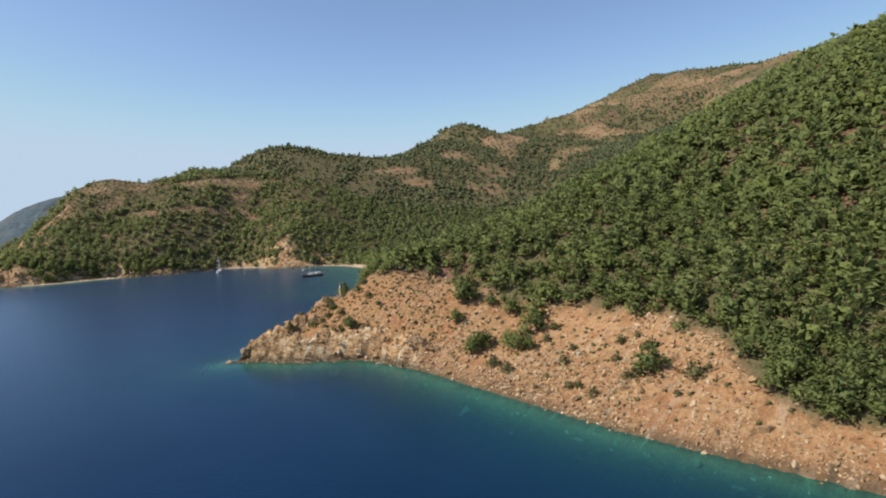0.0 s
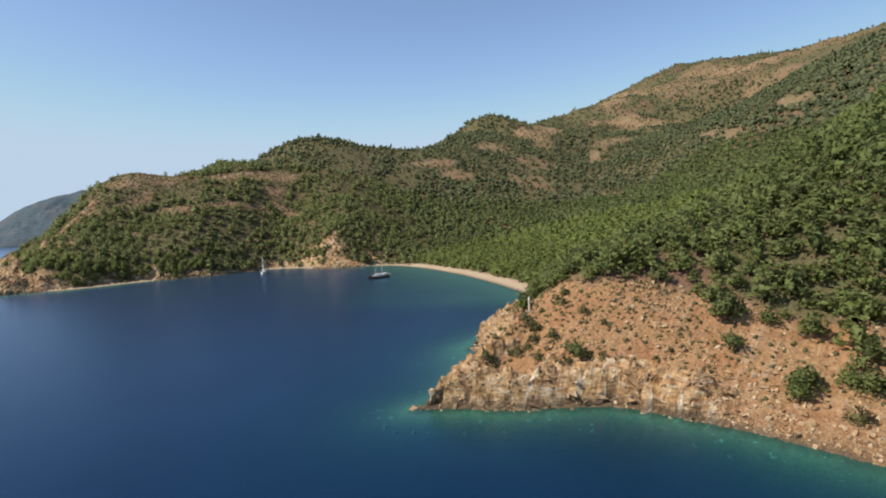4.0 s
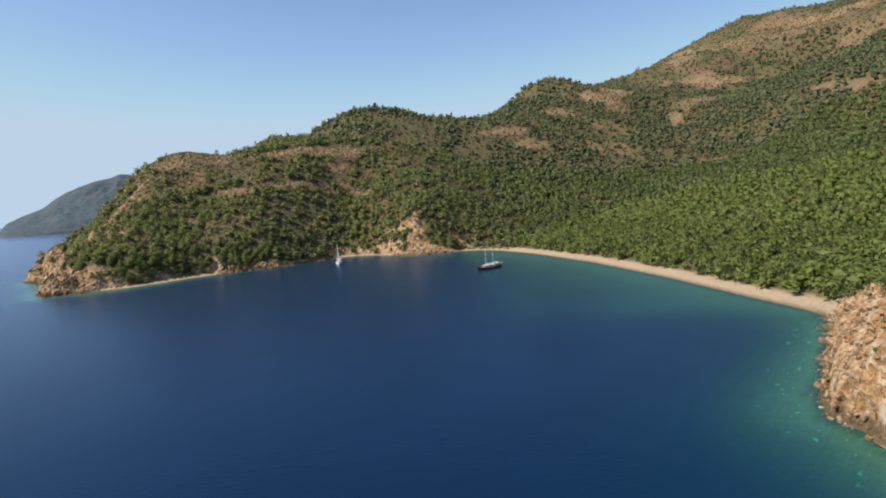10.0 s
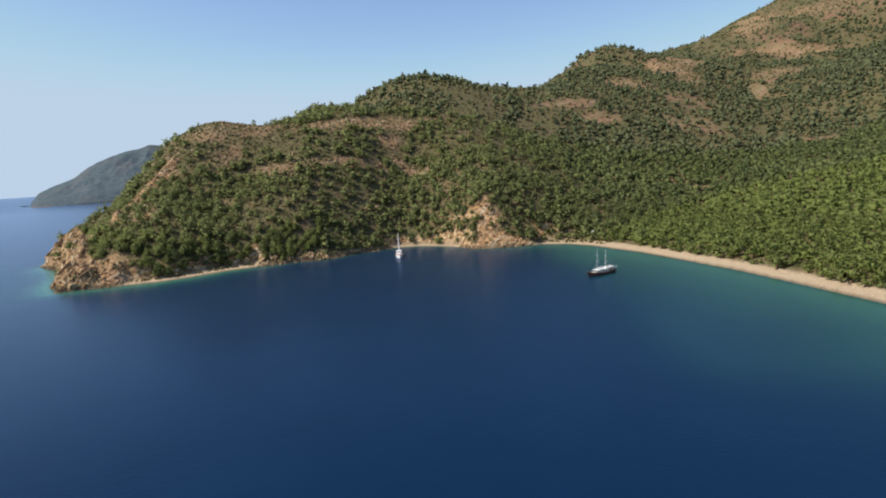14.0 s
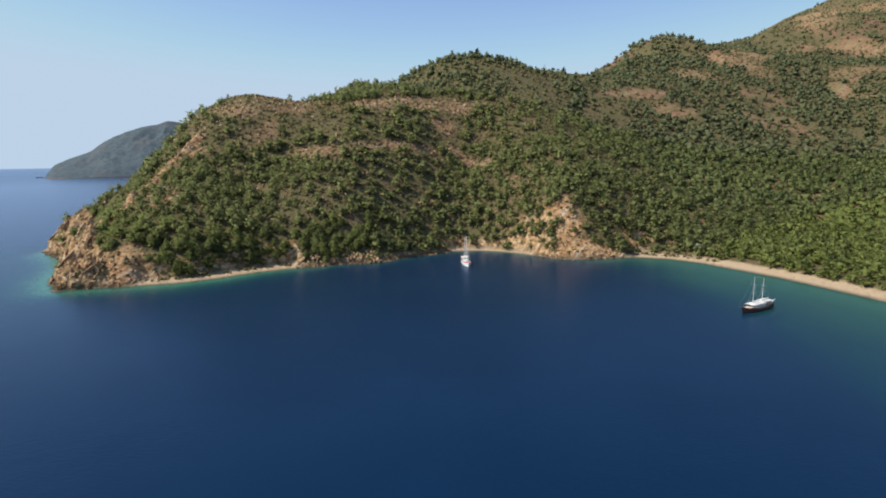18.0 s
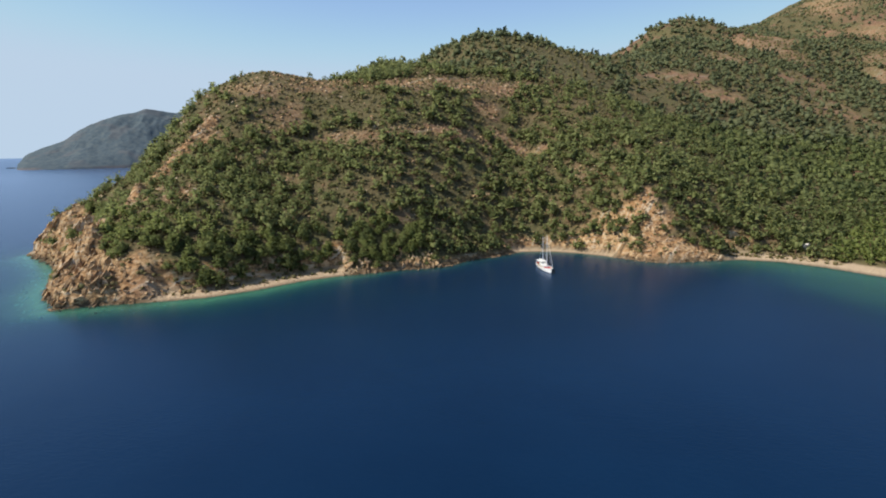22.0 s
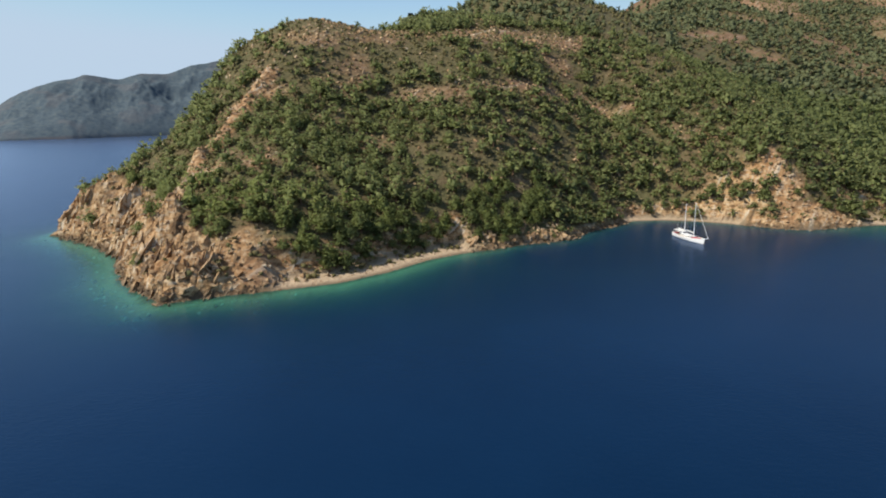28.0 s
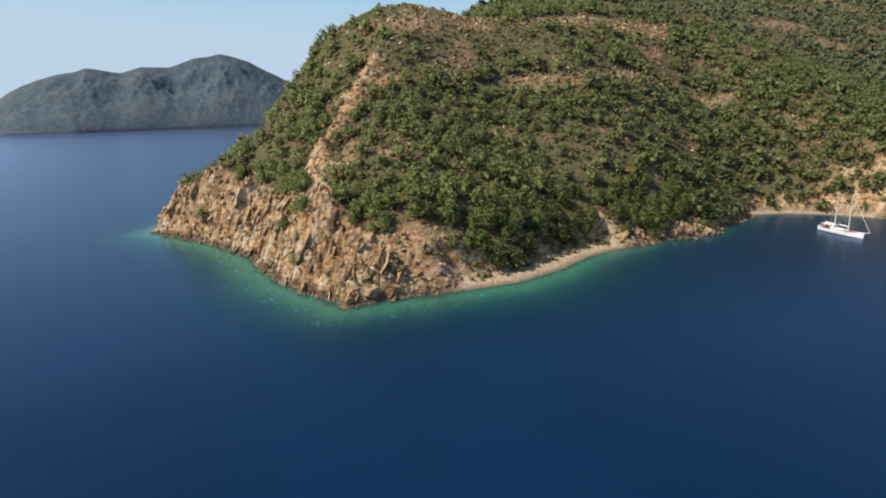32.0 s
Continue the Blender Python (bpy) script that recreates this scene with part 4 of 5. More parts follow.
def rocks(name, label, x, y, z, sizes, rng, upslope=0.0, single=0, mat=ROCK, lie=None):
    """Angular stones as one mesh; upslope: how far their long axis follows the fall of the ground."""
    n = len(x)
    gx = (ground_at(ZZ, x + 2, y) - ground_at(ZZ, x - 2, y)) / 4
    gy = (ground_at(ZZ, x, y + 2) - ground_at(ZZ, x, y - 2)) / 4
    g = np.hypot(gx, gy) + 1e-6
    fall = unit(np.stack([gx / g, gy / g, g], -1))
    a = unit(upslope * fall + (1 - upslope) * 1.4 * rng.normal(size=(n, 3)))
    b = unit(np.cross(a, rng.normal(size=(n, 3)) * (1 - 0.8 * upslope) + upslope * np.array((0.9, 0.5, 0.2))))
    if lie:
        a = unit(np.array(lie[0]) + 0.16 * rng.normal(size=(n, 3)))
        b = unit(np.cross(np.array(lie[1]) + 0.18 * rng.normal(size=(n, 3)), a))
    c = np.cross(a, b)
    verts, faces, base, kinds = [], [], 0, rng.randint(0, len(HULLS), n)
    for i in np.argsort(-sizes[:, 0])[:min(single, n // 2)]:
        m = Matrix([(*(a[i] * sizes[i, 0])[k:k + 1], *(b[i] * sizes[i, 1])[k:k + 1], *(c[i] * sizes[i, 2])[k:k + 1], (x[i], y[i], z[i])[k]) for k in range(3)] + [(0, 0, 0, 1)])
        ob = new("rock", STONES[kinds[i]])
        ob.parent, ob.matrix_basis = ground, m
        kinds[i] = -1
    for k, (tv, tf) in enumerate(HULLS):
        at = np.where(kinds == k)[0]
        if not len(at):
            continue
        p = (tv[None, :, 0, None] * (a * sizes[:, :1])[at][:, None] + tv[None, :, 1, None] * (b * sizes[:, 1:2])[at][:, None] + tv[None, :, 2, None] * (c * sizes[:, 2:])[at][:, None])
        p = p + np.stack([x, y, z], -1)[at][:, None]
        verts.append(p.reshape(-1, 3))
        faces.append((tf[None] + (base + np.arange(len(at)) * len(tv))[:, None, None]).reshape(-1, 3))
        base += len(at) * len(tv)
    return tagged(mesh_object(name, np.vstack(verts), np.vstack(faces), mat, None, False), label, "rocks", kind="stuff")


def rock_field(name, label, box, gap, seed, odds, small, large, power=2.0, shape=(1.2, 0.9, 0.7), upslope=0.0, sink=0.15, single=0, mat=ROCK, lie=None):
    x, y, rng = candidates(*box, gap, seed)
    ok = rng.rand(len(x)) < odds(x, y)
    x, y = x[ok], y[ok]
    s = small + (large - small) * rng.rand(len(x)) ** power
    sizes = s[:, None] * np.array(shape) * (0.75 + 0.5 * rng.rand(len(x), 3))
    z = ground_at(ZZ, x, y) - sink * s
    if mat is PALE_STONE:
        z = np.minimum(z, -0.35 - 1.1 * sizes.max(1))
    return rocks(name, label, x, y, z, sizes, rng, upslope, single, mat, lie)


def over(field, x, y):
    return ground_at(field, x, y)


rock_field("crags", "jagged orange and grey crags of the far headland", (-625, -440, 575, 790), 1.8, 301, lambda x, y: 0.42 * smooth(0.25, 0.6, over(CLIFF, x, y)), 0.25, 1.1, 2.6, (1.7, 0.8, 0.6), 0.75, 0.3, 60)
BED = ((0.22, 0.70, 0.68), (-0.85, 0.05, 0.45))
rock_field("slabs", "long tilted beds of orange rock in the far cliff", (-622, -462, 575, 770), 4.2, 311, lambda x, y: 0.5 * smooth(0.25, 0.6, over(CLIFF, x, y)), 1.0, 2.9, 1.4, (2.3, 1.0, 0.42), sink=0.35, single=90, lie=BED)
rock_field("slabs", "pale cream beds of bare rock in the far cliff", (-612, -466, 575, 735), 4.2, 318, lambda x, y: 0.6 * smooth(0.3, 0.6, over(CLIFF, x, y)) * smooth(0.42, 0.58, value_noise(x, y, 26, 319, 2)), 1.0, 2.4, 1.4, (2.6, 0.9, 0.32), sink=0.25, single=30, mat=STONE, lie=BED)
SHELF = ((0.80, -0.28, -0.30), (0.10, -0.62, 0.75))
rock_field("slabs", "broken tilted ledges of tan and grey rock above the water", (-94, -4, 176, 345), 2.6, 312, lambda x, y: 0.5 * smooth(0.25, 0.6, over(CLIFF, x, y)) * smooth(9, 4, over(DIST, x, y)), 0.6, 1.7, 1.6, (1.9, 1.0, 0.45), sink=0.45, single=80, lie=SHELF)
rock_field("crags", "jagged tan and orange crags of the near headland", (-95, 5, 175, 350), 1.5, 302, lambda x, y: 0.25 * smooth(0.25, 0.6, over(CLIFF, x, y)) * smooth(14, 6, over(DIST, x, y)), 0.2, 0.6, 2.6, (1.9, 0.85, 0.45), 0.7, 0.3, 60)
def heaps(x, y):
    """Stones gather in streams that run down the slope."""
    along = -0.64 * x + 0.765 * y
    return smooth(0.36, 0.66, value_noise(along, over(DIST, x, y) * 0.45, 13, 320, 4))


rock_field("scree_stones", "loose orange and tan stones of the scree slope", (-90, 150, 60, 345), 1.05, 303, lambda x, y: over(SCREE, x, y) * (over(DIST, x, y) > 1) * (0.16 + 0.8 * heaps(x, y)) * (0.15 + 0.85 * smooth(-35, 5, x)), 0.2, 0.85, 2.2, (1.3, 0.95, 0.7), 0.2, 0.0, mat=STONE)
rock_field("scree_blocks", "larger broken blocks strewn over the scree slope", (-20, 150, 60, 260), 2.3, 321, lambda x, y: 0.5 * over(SCREE, x, y) * (over(DIST, x, y) > 2) * heaps(x, y), 0.45, 1.25, 2.4, (1.3, 1.0, 0.75), 0.2, 0.05, 60, ROCK)
rock_field("cobbles", "pale yellow cobbles banked along the foot of the scree", (-20, 150, 50, 200), 0.85, 322, lambda x, y: 0.75 * smooth(0.6, 2.0, over(DIST, x, y)) * smooth(13, 6, over(DIST, x, y)), 0.16, 0.45, 2.2, (1.2, 1.0, 0.7), 0.1, 0.0, mat=STONE)
rock_field("shore_stones", "brown and tan boulders along the waterline", (-95, 150, 50, 350), 1.5, 304, lambda x, y: 0.6 * smooth(-3.0, 0.5, over(DIST, x, y)) * smooth(9, 2, over(DIST, x, y)) * (over(KIND, x, y) < 1.5), 0.2, 0.75, 2.2, mat=STONE)
rock_field("shore_stones", "brown boulders along the foot of the bay hillside", (-620, -150, 575, 730), 1.7, 305, lambda x, y: 0.6 * smooth(-3.0, 0.5, over(DIST, x, y)) * smooth(8, 2, over(DIST, x, y)) * (over(KIND, x, y) < 1.5), 0.4, 1.7, 2.2)
rock_field("shore_stones", "dark brown jagged rocks at the foot of the far headland", (-620, -458, 570, 735), 2.7, 315, lambda x, y: 0.6 * smooth(-3.5, 0.0, over(DIST, x, y)) * smooth(9, 3, over(DIST, x, y)) * (over(KIND, x, y) < 0.9), 0.5, 1.8, 2.0, (1.5, 0.8, 0.7), 0.4, 0.2, 40)
rock_field("shore_stones", "dark jagged rocks at the foot of the near headland", (-95, -10, 180, 345), 2.2, 316, lambda x, y: 0.5 * smooth(-2.5, 0.0, over(DIST, x, y)) * smooth(6, 2, over(DIST, x, y)) * (over(KIND, x, y) < 0.9), 0.4, 1.1, 2.0, (1.6, 0.8, 0.6), 0.3, 0.2, 40)
rock_field("rubble", "orange rubble on the bare slopes above the bay", (-560, -150, 590, 880), 2.1, 306, lambda x, y: 0.7 * over(BARE_GRID, x, y) + 0.08 * (over(DIST, x, y) > 8), 0.35, 1.5, 2.2, (1.3, 1.0, 0.8), 0.3)
rock_field("rubble", "broken orange blocks on the scar above the cove", (-225, -145, 676, 722), 2.0, 317, lambda x, y: 0.6 * over(BARE_GRID, x, y), 0.35, 1.2, 2.0, (1.3, 1.0, 0.8), 0.3, 0.0, 0, STONE)
rock_field("sunken_stones", "pale boulders under the clear shallow water", (-110, 150, 40, 350), 2.6, 307, lambda x, y: 0.4 * smooth(-18, -6, over(DIST, x, y)) * (over(DIST, x, y) < -1.0), 0.4, 1.5, 2.4, (1.2, 0.9, 0.5), mat=PALE_STONE)
rock_field("sunken_stones", "pale boulders under the shallows of the far headland", (-625, -440, 560, 730), 2.8, 308, lambda x, y: 0.4 * smooth(-22, -8, over(DIST, x, y)) * (over(DIST, x, y) < -1.0), 0.5, 1.9, 2.2, (1.2, 0.9, 0.5), mat=PALE_STONE)
rock_field("pebbles", "pale pebbles of the narrow shore below the pines", (-465, -365, 590, 660), 1.3, 309, lambda x, y: 0.5 * over(BEACH, x, y) * smooth(0.3, 1, over(DIST, x, y)) * smooth(11, 6, over(DIST, x, y)), 0.15, 0.5, 2.5, mat=STONE)

rock_field("outcrop", "reddish rock outcrop broken by the shore below the pines", (-372, -322, 640, 678), 1.9, 330, lambda x, y: 0.75 * smooth(0.5, 2.0, over(DIST, x, y)) * smooth(11, 6, over(DIST, x, y)), 0.6, 1.9, 1.6, (1.5, 1.0, 0.8), 0.8, -0.1, 40)
BOULDERS = []
for k in range(4):
    bv, bf = HULLS[k]
    bm = bmesh.new()
    vs = [bm.verts.new(q) for q in bv]
    for f in bf:
        bm.faces.new([vs[i] for i in f])
    bmesh.ops.bevel(bm, geom=bm.edges[:], offset=0.08, segments=1, affect="EDGES")
    bmesh.ops.recalc_face_normals(bm, faces=bm.faces)
    me = bpy.data.meshes.new("boulder")
    bm.to_mesh(me)
    bm.free()
    me.materials.append(STONE)
    BOULDERS.append(me)


def boulder(x, y, sx_, sy_, sz_, turn, kind, label="large weathered orange boulder half sunk in the slope"):
    ob = new("boulder", BOULDERS[kind])
    ob.matrix_basis = pose(x, y, float(ground_at(ZZ, x, y)) + 0.25 * sz_, 8, -6, turn) @ Matrix.Diagonal((sx_, sy_, sz_, 1))
    return tagged(ob, label, "boulder", "boulders")


boulder(61, 101.6, 2.2, 1.6, 1.3, 20, 0, "large grey-brown boulder resting on the scree slope")
boulder(44, 97.5, 1.1, 0.9, 0.8, 70, 1, "dark boulder standing in the shallow water")
boulder(-90, 204.5, 1.6, 1.1, 0.9, 15, 2, "tan rock at the tip of the near headland")
boulder(-84, 206, 1.9, 1.3, 1.3, 60, 3, "tan rock at the tip of the near headland")
boulder(-480, 588, 2.4, 1.9, 2.2, 30, 1, "dark angular rock at the foot of the far headland")
boulder(-488, 585, 2.0, 1.5, 1.4, 75, 0, "dark angular rock at the foot of the far headland")
boulder(-608, 717, 2.6, 2.0, 1.6, 10, 2, "tan rock at the outer tip of the far headland")
boulder(-601, 712, 2.2, 1.8, 2.0, 40, 3, "tan rock at the outer tip of the far headland")

# A low islet off the end of the far mountains.
bm = bmesh.new()
for k, (ox, oy, size) in enumerate(((0, 0, (36, 22, 20)), (-44, 8, (24, 16, 10)), (30, -6, (26, 18, 12)))):
    vs = [bm.verts.new((ox + q[0] * size[0], oy + q[1] * size[1], q[2] * size[2])) for q in HULLS[5 + k][0]]
    for f in HULLS[5 + k][1]:
        bm.faces.new([vs[i] for i in f])
bmesh.ops.subdivide_edges(bm, edges=bm.edges[:], cuts=2, use_grid_fill=True, fractal=1.2, seed=4)
me = bpy.data.meshes.new("islet")
bm.to_mesh(me)
bm.free()
# Same painted blue-grey haze as on the far mountains.
me.materials.append(HAZY_LAND)
islet = new("islet", me)
islet.matrix_basis = pose(-2472, 2919, 2)
tagged(islet, "low dark rocky islet off the distant cape", "islet")

# Single shrubs on the scree.
SHRUBS = []
for k in range(4):
    quad, nrm = crown_template(tree_rng, 210, 0.15, 8, 2)
    quad = quad * np.array((1, 1, 0.75)) - np.array((0, 0, 0.35))
    ob = mesh_object("leaves", quad, np.arange(len(quad)).reshape(-1, 4), SHRUB, {"hue": np.full(len(quad), 0.15 + 0.2 * k), "tone": np.full(len(quad), 0.5 + 0.15 * k)}, True, nrm)
    SHRUBS.append(ob.data)
    bpy.data.objects.remove(ob)
SHRUB_PLACES = [(35.7, 185.4, 2.2), (31.5, 179.8, 2.0), (14.2, 162.5, 2.4), (31.7, 157, 2.3), (37.4, 166.3, 1.6), (50, 156.7, 2.2), (44.9, 147, 1.9), (54.5, 154.9, 1.6), (54.4, 145, 2.6), (46.5, 134, 2.5), (43.6, 135, 2.0), (33, 132.3, 1.9), (31, 139, 1.8), (28.6, 140.2, 1.7), (57.6, 124.4, 3.0), (24.4, 150.1, 1.3), (50.8, 120.4, 1.2), (61.1, 124.9, 1.2), (10.5, 169, 2.8), (-36, 203, 1.5), (-27, 205, 1.1), (-15.6, 205, 1.1)]
NOSE_SHRUBS = [(-53.5, 225.5, 2.3), (-52, 223.6, 2.4), (-50.6, 221.6, 2.0), (-52.2, 218.1, 2.0), (-54.5, 216.5, 1.7), (-57.6, 215.9, 2.2), (-59.6, 217, 1.6), (-67.6, 214.1, 1.9), (-65.5, 213.2, 1.5), (-47.2, 256.6, 1.8), (-63.7, 219.1, 1.2), (-59.7, 221.2, 1.1), (-47.1, 228.9, 1.3), (-40.6, 227.8, 1.9), (-38.5, 232.6, 1.9), (-41.1, 231.4, 1.2), (-52.5, 211.6, 2.1), (-46.7, 216.7, 2.2), (-43, 212, 1.5), (-45, 205.7, 1.4), (-35.5, 221.7, 2.0), (-34.5, 206, 1.4), (-30.8, 216.6, 1.4)]
SHRUB_PLACES += NOSE_SHRUBS
for k, (x, y, r) in enumerate([(4.5, 212.5, 5.2), (8.5, 213.5, 4.0), (4.4, 180.6, 3.6), (7.0, 182.6, 4.0), (9.8, 185, 3.5), (20.7, 177.6, 4.2), (24.4, 176.6, 3.2), (18, 181.5, 3.6), (29.6, 188.3, 4.2), (15.6, 208.6, 3.2), (23, 200.5, 4.2), (35, 202, 4.8), (1, 202, 3.2), (-34.2, 262.6, 3.3), (-39.2, 246.2, 3.2), (-36.3, 244.1, 3.0), (-24.1, 256.9, 3.4), (-25.1, 247.2, 3.6), (-30, 251, 3.2), (-19, 262, 3.4), (-20, 242, 3.2), (-28, 238, 2.6)]):
    pine(x, y, r, 0.85, 73 * k % 360, k % 8, "broad green pine standing alone on the stony slope", "pines on the south headland")
for k, (x, y, r) in enumerate([(-199.7, 695.4, 3.6), (-206.5, 704, 3.0), (-184, 691, 2.4), (-168.4, 686, 2.6), (-177, 693, 2.2), (-160, 686, 2.6), (-212, 706, 3.0)]):
    pine(x, y, r, 0.8, 59 * k % 360, k % 8, "bushy green pine on the stony scar above the cove", "pines on the scar")
for k, (x, y, r) in enumerate(SHRUB_PLACES):
    bush = empty("shrub", (x, y, float(ground_at(ZZ, x, y)) - 0.1), "rounded green pine shrub on the stony slope", "shrub", "shrubs on the scree", 67 * k % 360)
    leaf = new("leaves", SHRUBS[k % 4])
    leaf.parent, leaf.scale = bush, (r, r, 1.15 * r)

# ---------------------------------------------------------------- boats
WHITE = make_plain("white_boat_paint", (0.80, 0.79, 0.76), 0.35, 0.5, vary=0.04)
TEAK = make_plain("varnished_teak", (0.30, 0.13, 0.06), 0.4, 0.5, vary=0.2)
DARKHULL = make_plain("dark_brown_hull", (0.085, 0.035, 0.028), 0.35, 0.5, vary=0.2)
DECK = make_plain("bleached_deck_planks", (0.48, 0.38, 0.27), 0.7, 0.3, vary=0.2)
SAILCLOTH = make_plain("furled_sailcloth", (0.72, 0.70, 0.64), 0.8, 0.2)
RED = make_plain("red_cushions", (0.42, 0.05, 0.06), 0.8, 0.2)
GLASSY = make_plain("dark_cabin_glass", (0.02, 0.025, 0.03), 0.1, 0.6)
STEEL = make_plain("stainless_steel", (0.6, 0.6, 0.6), 0.3, 0.5, 1.0)


def box(sx_, sy_, sz_, at=(0, 0, 0), bevel=0.05):
    bm = bmesh.new()
    bmesh.ops.create_cube(bm, size=1.0, matrix=Matrix.Translation(at) @ Matrix.Diagonal((sx_, sy_, sz_, 1)))
    if bevel:
        bmesh.ops.bevel(bm, geom=bm.edges[:], offset=bevel, segments=2, affect="EDGES")
    return bm


def pole(a, b, r0, r1, sides=8):
    a, b = Vector(a), Vector(b)
    m = Matrix.Translation((a + b) / 2) @ (b - a).to_track_quat("Z", "Y").to_matrix().to_4x4()
    bm = bmesh.new()
    bmesh.ops.create_cone(bm, cap_ends=True, segments=sides, radius1=r0, radius2=r1, depth=(b - a).length, matrix=m)
    return bm


def hull_shape(length, beam, rows):
    """Lofted hull from keel to rail; rows: share of the beam and height at each level."""
    bm = bmesh.new()
    n, grid = 22, []
    for i in range(n + 1):
        u = i / n
        x = length * (u - 0.5)
        full = min(1.0, (0.62 + 1.1 * u) if u < 0.35 else 1.0) * (1.0 - max(0, (u - 0.55) / 0.45) ** 2.2)
        sheer = 0.9 * (2 * u - 0.85) ** 2
        line = []
        for share, z in rows:
            rake = 1.1 * max(0, u - 0.8) * 5 * (z + 0.7) / 2.4
            line.append((x + rake, 0.5 * beam * full * share, z + (sheer if z > 0.5 else 0)))
        grid.append(line)
    left = [[bm.verts.new(p) for p in line] for line in grid]
    right = [[bm.verts.new((p[0], -p[1], p[2])) for p in line] for line in grid]
    for i in range(n):
        for k in range(len(rows) - 1):
            bm.faces.new((left[i][k], left[i + 1][k], left[i + 1][k + 1], left[i][k + 1]))
            bm.faces.new((right[i][k], right[i][k + 1], right[i + 1][k + 1], right[i + 1][k]))
    for k in range(len(rows) - 1):
        bm.faces.new((left[0][k], left[0][k + 1], right[0][k + 1], right[0][k]))
    bmesh.ops.remove_doubles(bm, verts=bm.verts, dist=0.02)
    bmesh.ops.recalc_face_normals(bm, faces=bm.faces)
    return bm


def deck_shape(length, beam, z):
    bm = bmesh.new()
    pts = []
    for i in range(23):
        u = i / 22
        full = min(1.0, (0.62 + 1.1 * u) if u < 0.35 else 1.0) * (1.0 - max(0, (u - 0.55) / 0.45) ** 2.2)
        pts.append((length * (u - 0.5) + 1.1 * max(0, u - 0.8) * 4, 0.485 * beam * full, z + 0.9 * (2 * u - 0.85) ** 2))
    a = [bm.verts.new(p) for p in pts]
    b = [bm.verts.new((p[0], -p[1], p[2])) for p in pts]
    for i in range(22):
        bm.faces.new((a[i], b[i], b[i + 1], a[i + 1]))
    bmesh.ops.remove_doubles(bm, verts=bm.verts, dist=0.02)
    return bm


def gulet(x, y, turn, length, hull_mat, trim_mat, label, red, awning, rig):
    boat = empty("sailing_boat", (x, y, 0), label, "sailing boat", "anchored boats", turn)
    beam = length * 0.27
    hull = part("hull", hull_shape(length, beam, [(0.10, -0.9), (0.62, -0.35), (0.90, 0.35), (0.98, 1.0), (1.0, 1.65)]), hull_mat, boat)
    part("rubbing_strake", hull_shape(length * 1.004, beam * 1.02, [(1.0, 1.28), (1.0, 1.46)]), trim_mat, hull)
    part("deck", deck_shape(length, beam, 1.32), DECK, boat, "bleached plank deck")
    cabin = part("cabin", box(length * 0.34, beam * 0.58, 1.3, (-length * 0.04, 0, 1.9), 0.18), WHITE, boat, "white deckhouse")
    for s in (-1, 1):
        for k in range(5):
            part("cabin_window", box(0.8, 0.06, 0.42, (-length * 0.17 + k * length * 0.065, s * beam * 0.29, 2.05), 0.02), GLASSY, cabin)
    house = part("wheelhouse", box(length * 0.11, beam * 0.5, 1.1, (-length * 0.19, 0, 3.0), 0.15), WHITE, boat)
    part("wheelhouse_window", box(0.08, beam * 0.4, 0.5, (-length * 0.132, 0, 3.15), 0.02), GLASSY, house)
    shade = part("awning", box(length * 0.26, beam * 0.78, 0.1, (-length * 0.30, 0, 3.75), 0.04), awning, boat, "stretched canvas awning over the stern")
    for s in (-1, 1):
        for fx_ in (-0.42, -0.19):
            part("awning_post", pole((length * fx_, s * beam * 0.36, 1.4), (length * fx_, s * beam * 0.36, 3.72), 0.04, 0.04), STEEL, shade)
    if hull_mat is not WHITE:
        part("midship_awning", box(length * 0.44, beam * 0.74, 0.1, (length * 0.06, 0, 3.3), 0.04), awning, boat, "white canvas awning over the deck")
        part("gangplank", pole((-length * 0.49, 0.6, 2.2), (-length * 0.60, 0.6, 3.5), 0.14, 0.12), WHITE, boat, "white gangplank raised at the stern")
    part("stern_cushions", box(length * 0.10, beam * 0.6, 0.35, (-length * 0.40, 0, 1.95), 0.1), red, boat)
    part("bow_cushions", box(length * 0.17, beam * 0.56, 0.4, (length * 0.26, 0, 1.85), 0.1), red, boat, "sunbathing cushions on the foredeck")
    part("bowsprit", pole((length * 0.44, 0, 2.3), (length * 0.66, 0, 3.3), 0.16, 0.09), trim_mat, boat)
    tops = []
    for fx_, h in ((0.17, length * rig), (-0.16, length * rig * 0.92)):
        mast = part("mast", pole((length * fx_, 0, 1.3), (length * fx_ - 0.35, 0, h), *((0.2, 0.10) if hull_mat is WHITE else (0.13, 0.06))), WHITE if hull_mat is WHITE else SAILCLOTH, boat)
        for q in (0.48, 0.74):
            zq = 1.3 + q * (h - 1.3)
            part("spreader", pole((length * fx_ - 0.2, -1.4, zq), (length * fx_ - 0.2, 1.4, zq), 0.06, 0.06, 6), STEEL, mast)
        part("boom", pole((length * fx_ - 0.2, 0, 3.9), (length * fx_ - length * 0.24, 0, 4.25), 0.1, 0.08), trim_mat, boat)
        part("furled_sail", pole((length * fx_ - 0.3, 0, 4.15), (length * fx_ - length * 0.23, 0, 4.5), 0.26, 0.18), SAILCLOTH, boat, "off-white furled sail on its boom")
        tops.append((length * fx_ - 0.35, h, fx_))
        for s in (-1, 1):
            for q in (0.0, 1.2):
                part("shroud", pole((length * fx_ - q, s * beam * 0.46, 1.6), (length * fx_ - 0.3, 0, h * 0.86), 0.025, 0.025, 4), STEEL, mast)
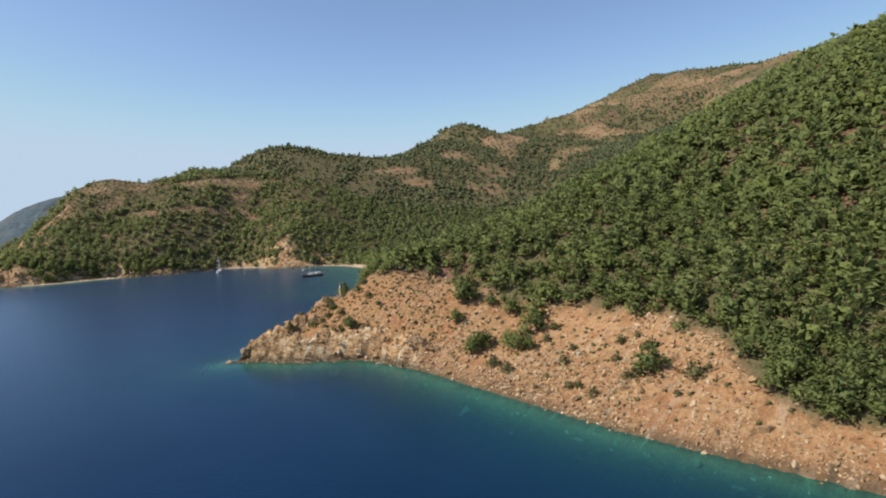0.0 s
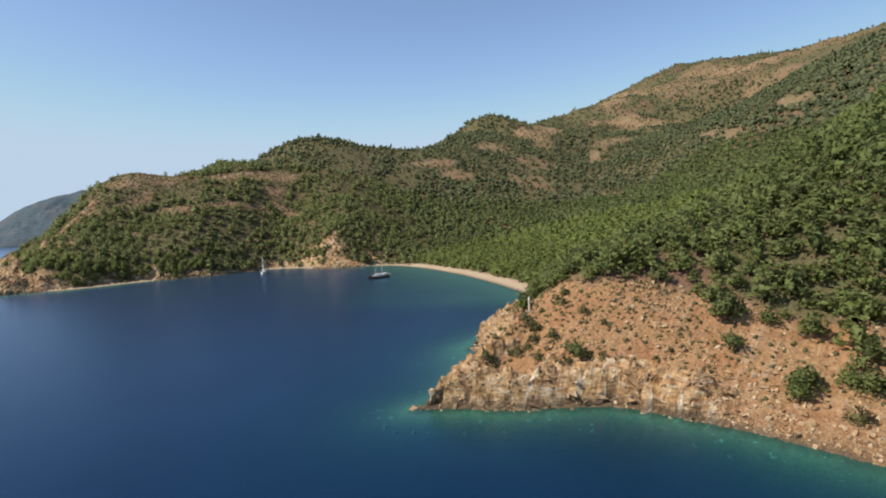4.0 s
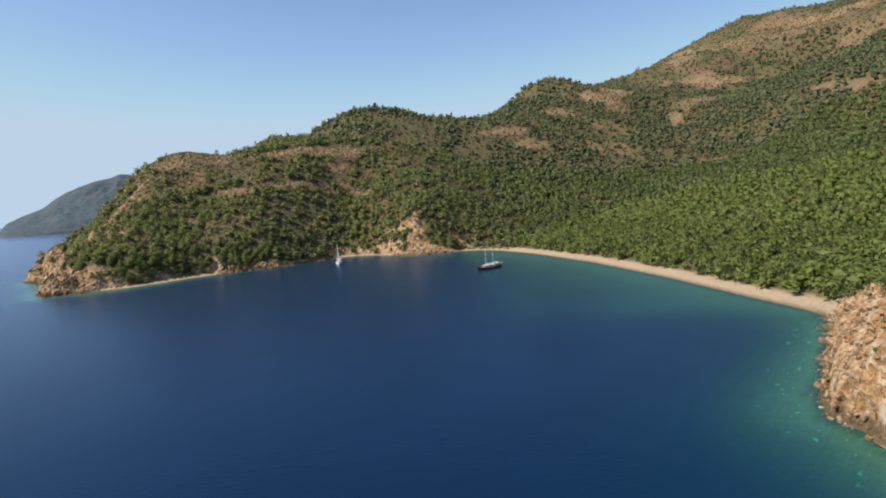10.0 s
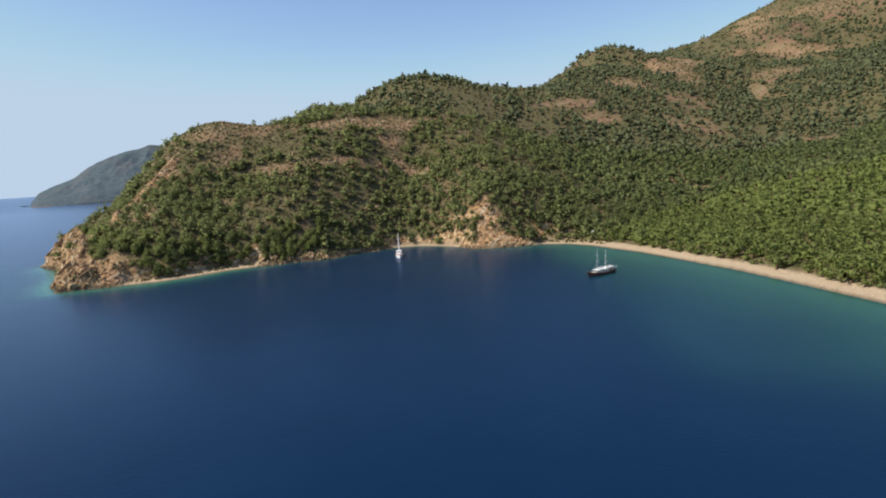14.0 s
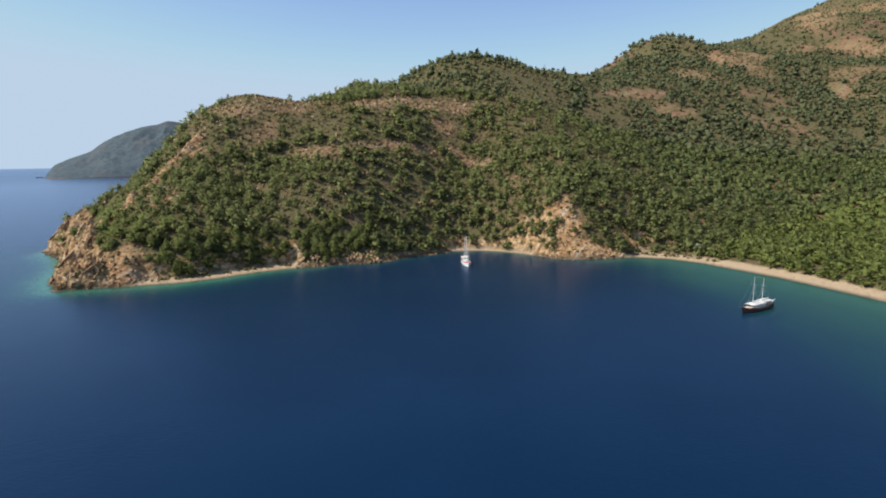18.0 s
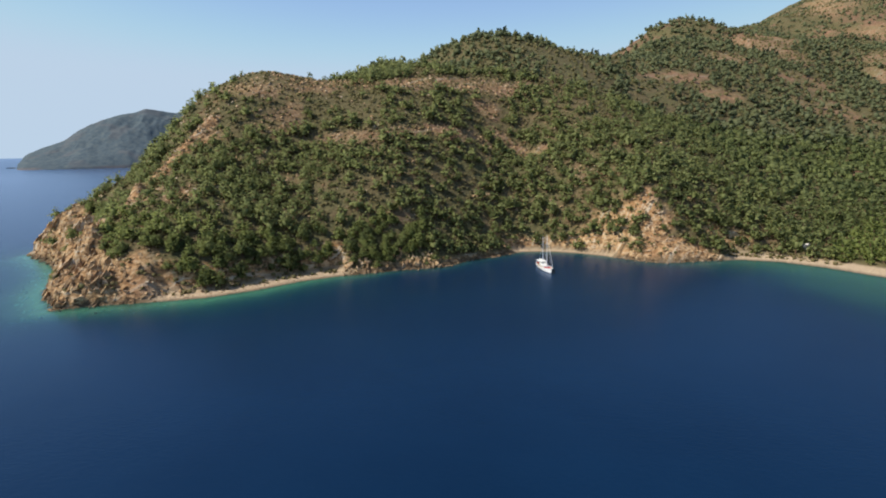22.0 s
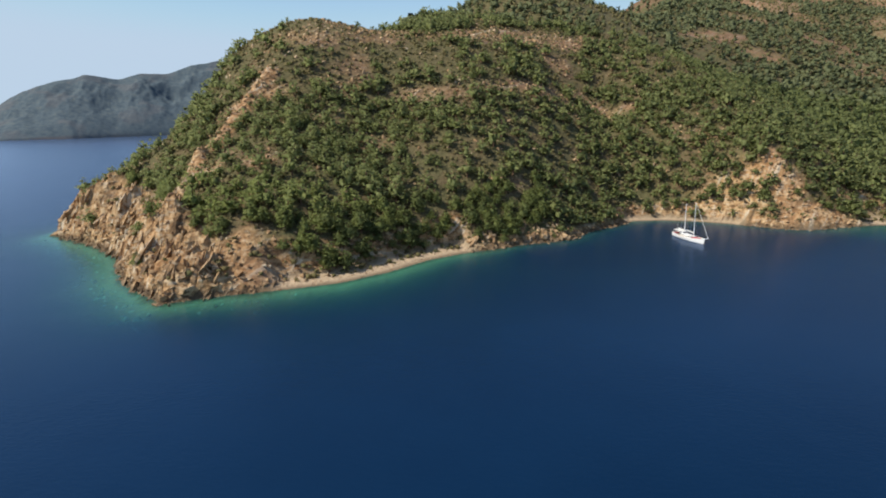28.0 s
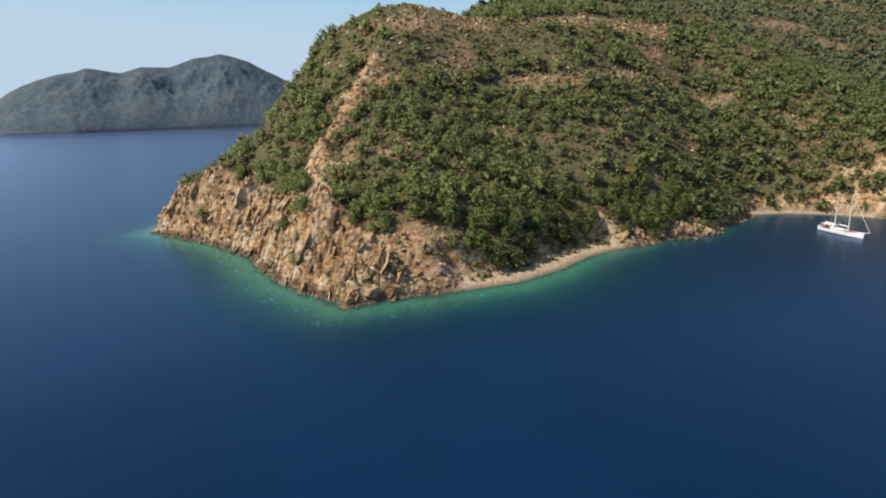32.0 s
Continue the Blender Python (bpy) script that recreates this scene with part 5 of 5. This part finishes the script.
    part("forestay", pole((length * 0.65, 0, 3.25), (tops[0][0], 0, tops[0][1]), *((0.09, 0.05) if hull_mat is WHITE else (0.015, 0.015)), 6), SAILCLOTH if hull_mat is WHITE else STEEL, boat, "furled headsail on the forestay" if hull_mat is WHITE else "")
    part("triatic_stay", pole((tops[0][0], 0, tops[0][1]), (tops[1][0], 0, tops[1][1]), 0.025, 0.025, 4), STEEL, boat)
    part("backstay", pole((-length * 0.49, 0, 2.2), (tops[1][0], 0, tops[1][1]), 0.025, 0.025, 4), STEEL, boat)
    for s in (-1, 1):
        prev = None
        for k in range(10):
            u = 0.06 + 0.09 * k
            full = min(1.0, (0.62 + 1.1 * u) if u < 0.35 else 1.0) * (1.0 - max(0, (u - 0.55) / 0.45) ** 2.2)
            q = (length * (u - 0.5) + 1.1 * max(0, u - 0.8) * 4, s * 0.47 * beam * full, 1.65 + 0.9 * (2 * u - 0.85) ** 2)
            top = (q[0], q[1], q[2] + 0.7)
            part("stanchion", pole(q, top, 0.03, 0.03, 5), STEEL, boat)
            if prev:
                part("guard_rail", pole(prev, top, 0.03, 0.03, 5), STEEL, boat)
            prev = top
    return boat


gulet(-260, 660, -80, 22.0, WHITE, WHITE, "white two-masted wooden sailing yacht with red cushions at anchor", RED, WHITE, 0.88)
gulet(-125, 549, 213, 20.5, DARKHULL, TEAK, "dark brown two-masted wooden sailing yacht with white deckhouse at anchor", make_plain("pale_cushions", (0.62, 0.52, 0.46), 0.8, 0.2), WHITE, 0.76)

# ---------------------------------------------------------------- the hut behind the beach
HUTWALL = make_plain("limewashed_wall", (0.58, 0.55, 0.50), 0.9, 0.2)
hut = empty("hut", (-100, 688, float(ground_at(ZZ, -100, 688)) - 0.3), "small white hut under the trees behind the beach", "hut", "", 25)
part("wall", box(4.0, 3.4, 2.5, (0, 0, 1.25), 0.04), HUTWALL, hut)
bm = bmesh.new()
for px, pz in ((-2.3, 2.4), (0, 3.2), (2.3, 2.4)):
    for py in (-2.0, 2.0):
        bm.verts.new((px, py, pz))
        bm.verts.new((px, py, pz + 0.14))
bmesh.ops.convex_hull(bm, input=bm.verts)
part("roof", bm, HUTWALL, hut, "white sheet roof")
part("door", box(0.9, 0.08, 2.0, (-0.8, -1.72, 1.2), 0.02), TEAK, hut)
part("window", box(0.9, 0.08, 0.8, (1.0, -1.72, 1.7), 0.02), GLASSY, hut)

# ---------------------------------------------------------------- the beacon on the headland
bx, by = -49.6, 236.3
bz = float(ground_at(ZZ, bx, by))
CHALK = make_plain("weathered_plaster", (0.50, 0.40, 0.30), 0.9, 0.2)
beacon = empty("light_beacon", (bx, by, bz - 0.2), "small weathered white light beacon on the headland", "beacon")
part("plinth", box(1.5, 1.5, 0.7, (0, 0, 0.35), 0.08), CHALK, beacon)
part("column", pole((0, 0, 0.6), (0, 0, 4.6), 0.42, 0.34, 14), CHALK, beacon)
part("gallery", pole((0, 0, 4.6), (0, 0, 4.8), 0.5, 0.5, 14), CHALK, beacon)
lantern = part("lantern", pole((0, 0, 4.8), (0, 0, 5.5), 0.28, 0.28, 12), SAILCLOTH, beacon)
part("lantern_cap", pole((0, 0, 5.5), (0, 0, 5.8), 0.36, 0.05, 12), CHALK, lantern)
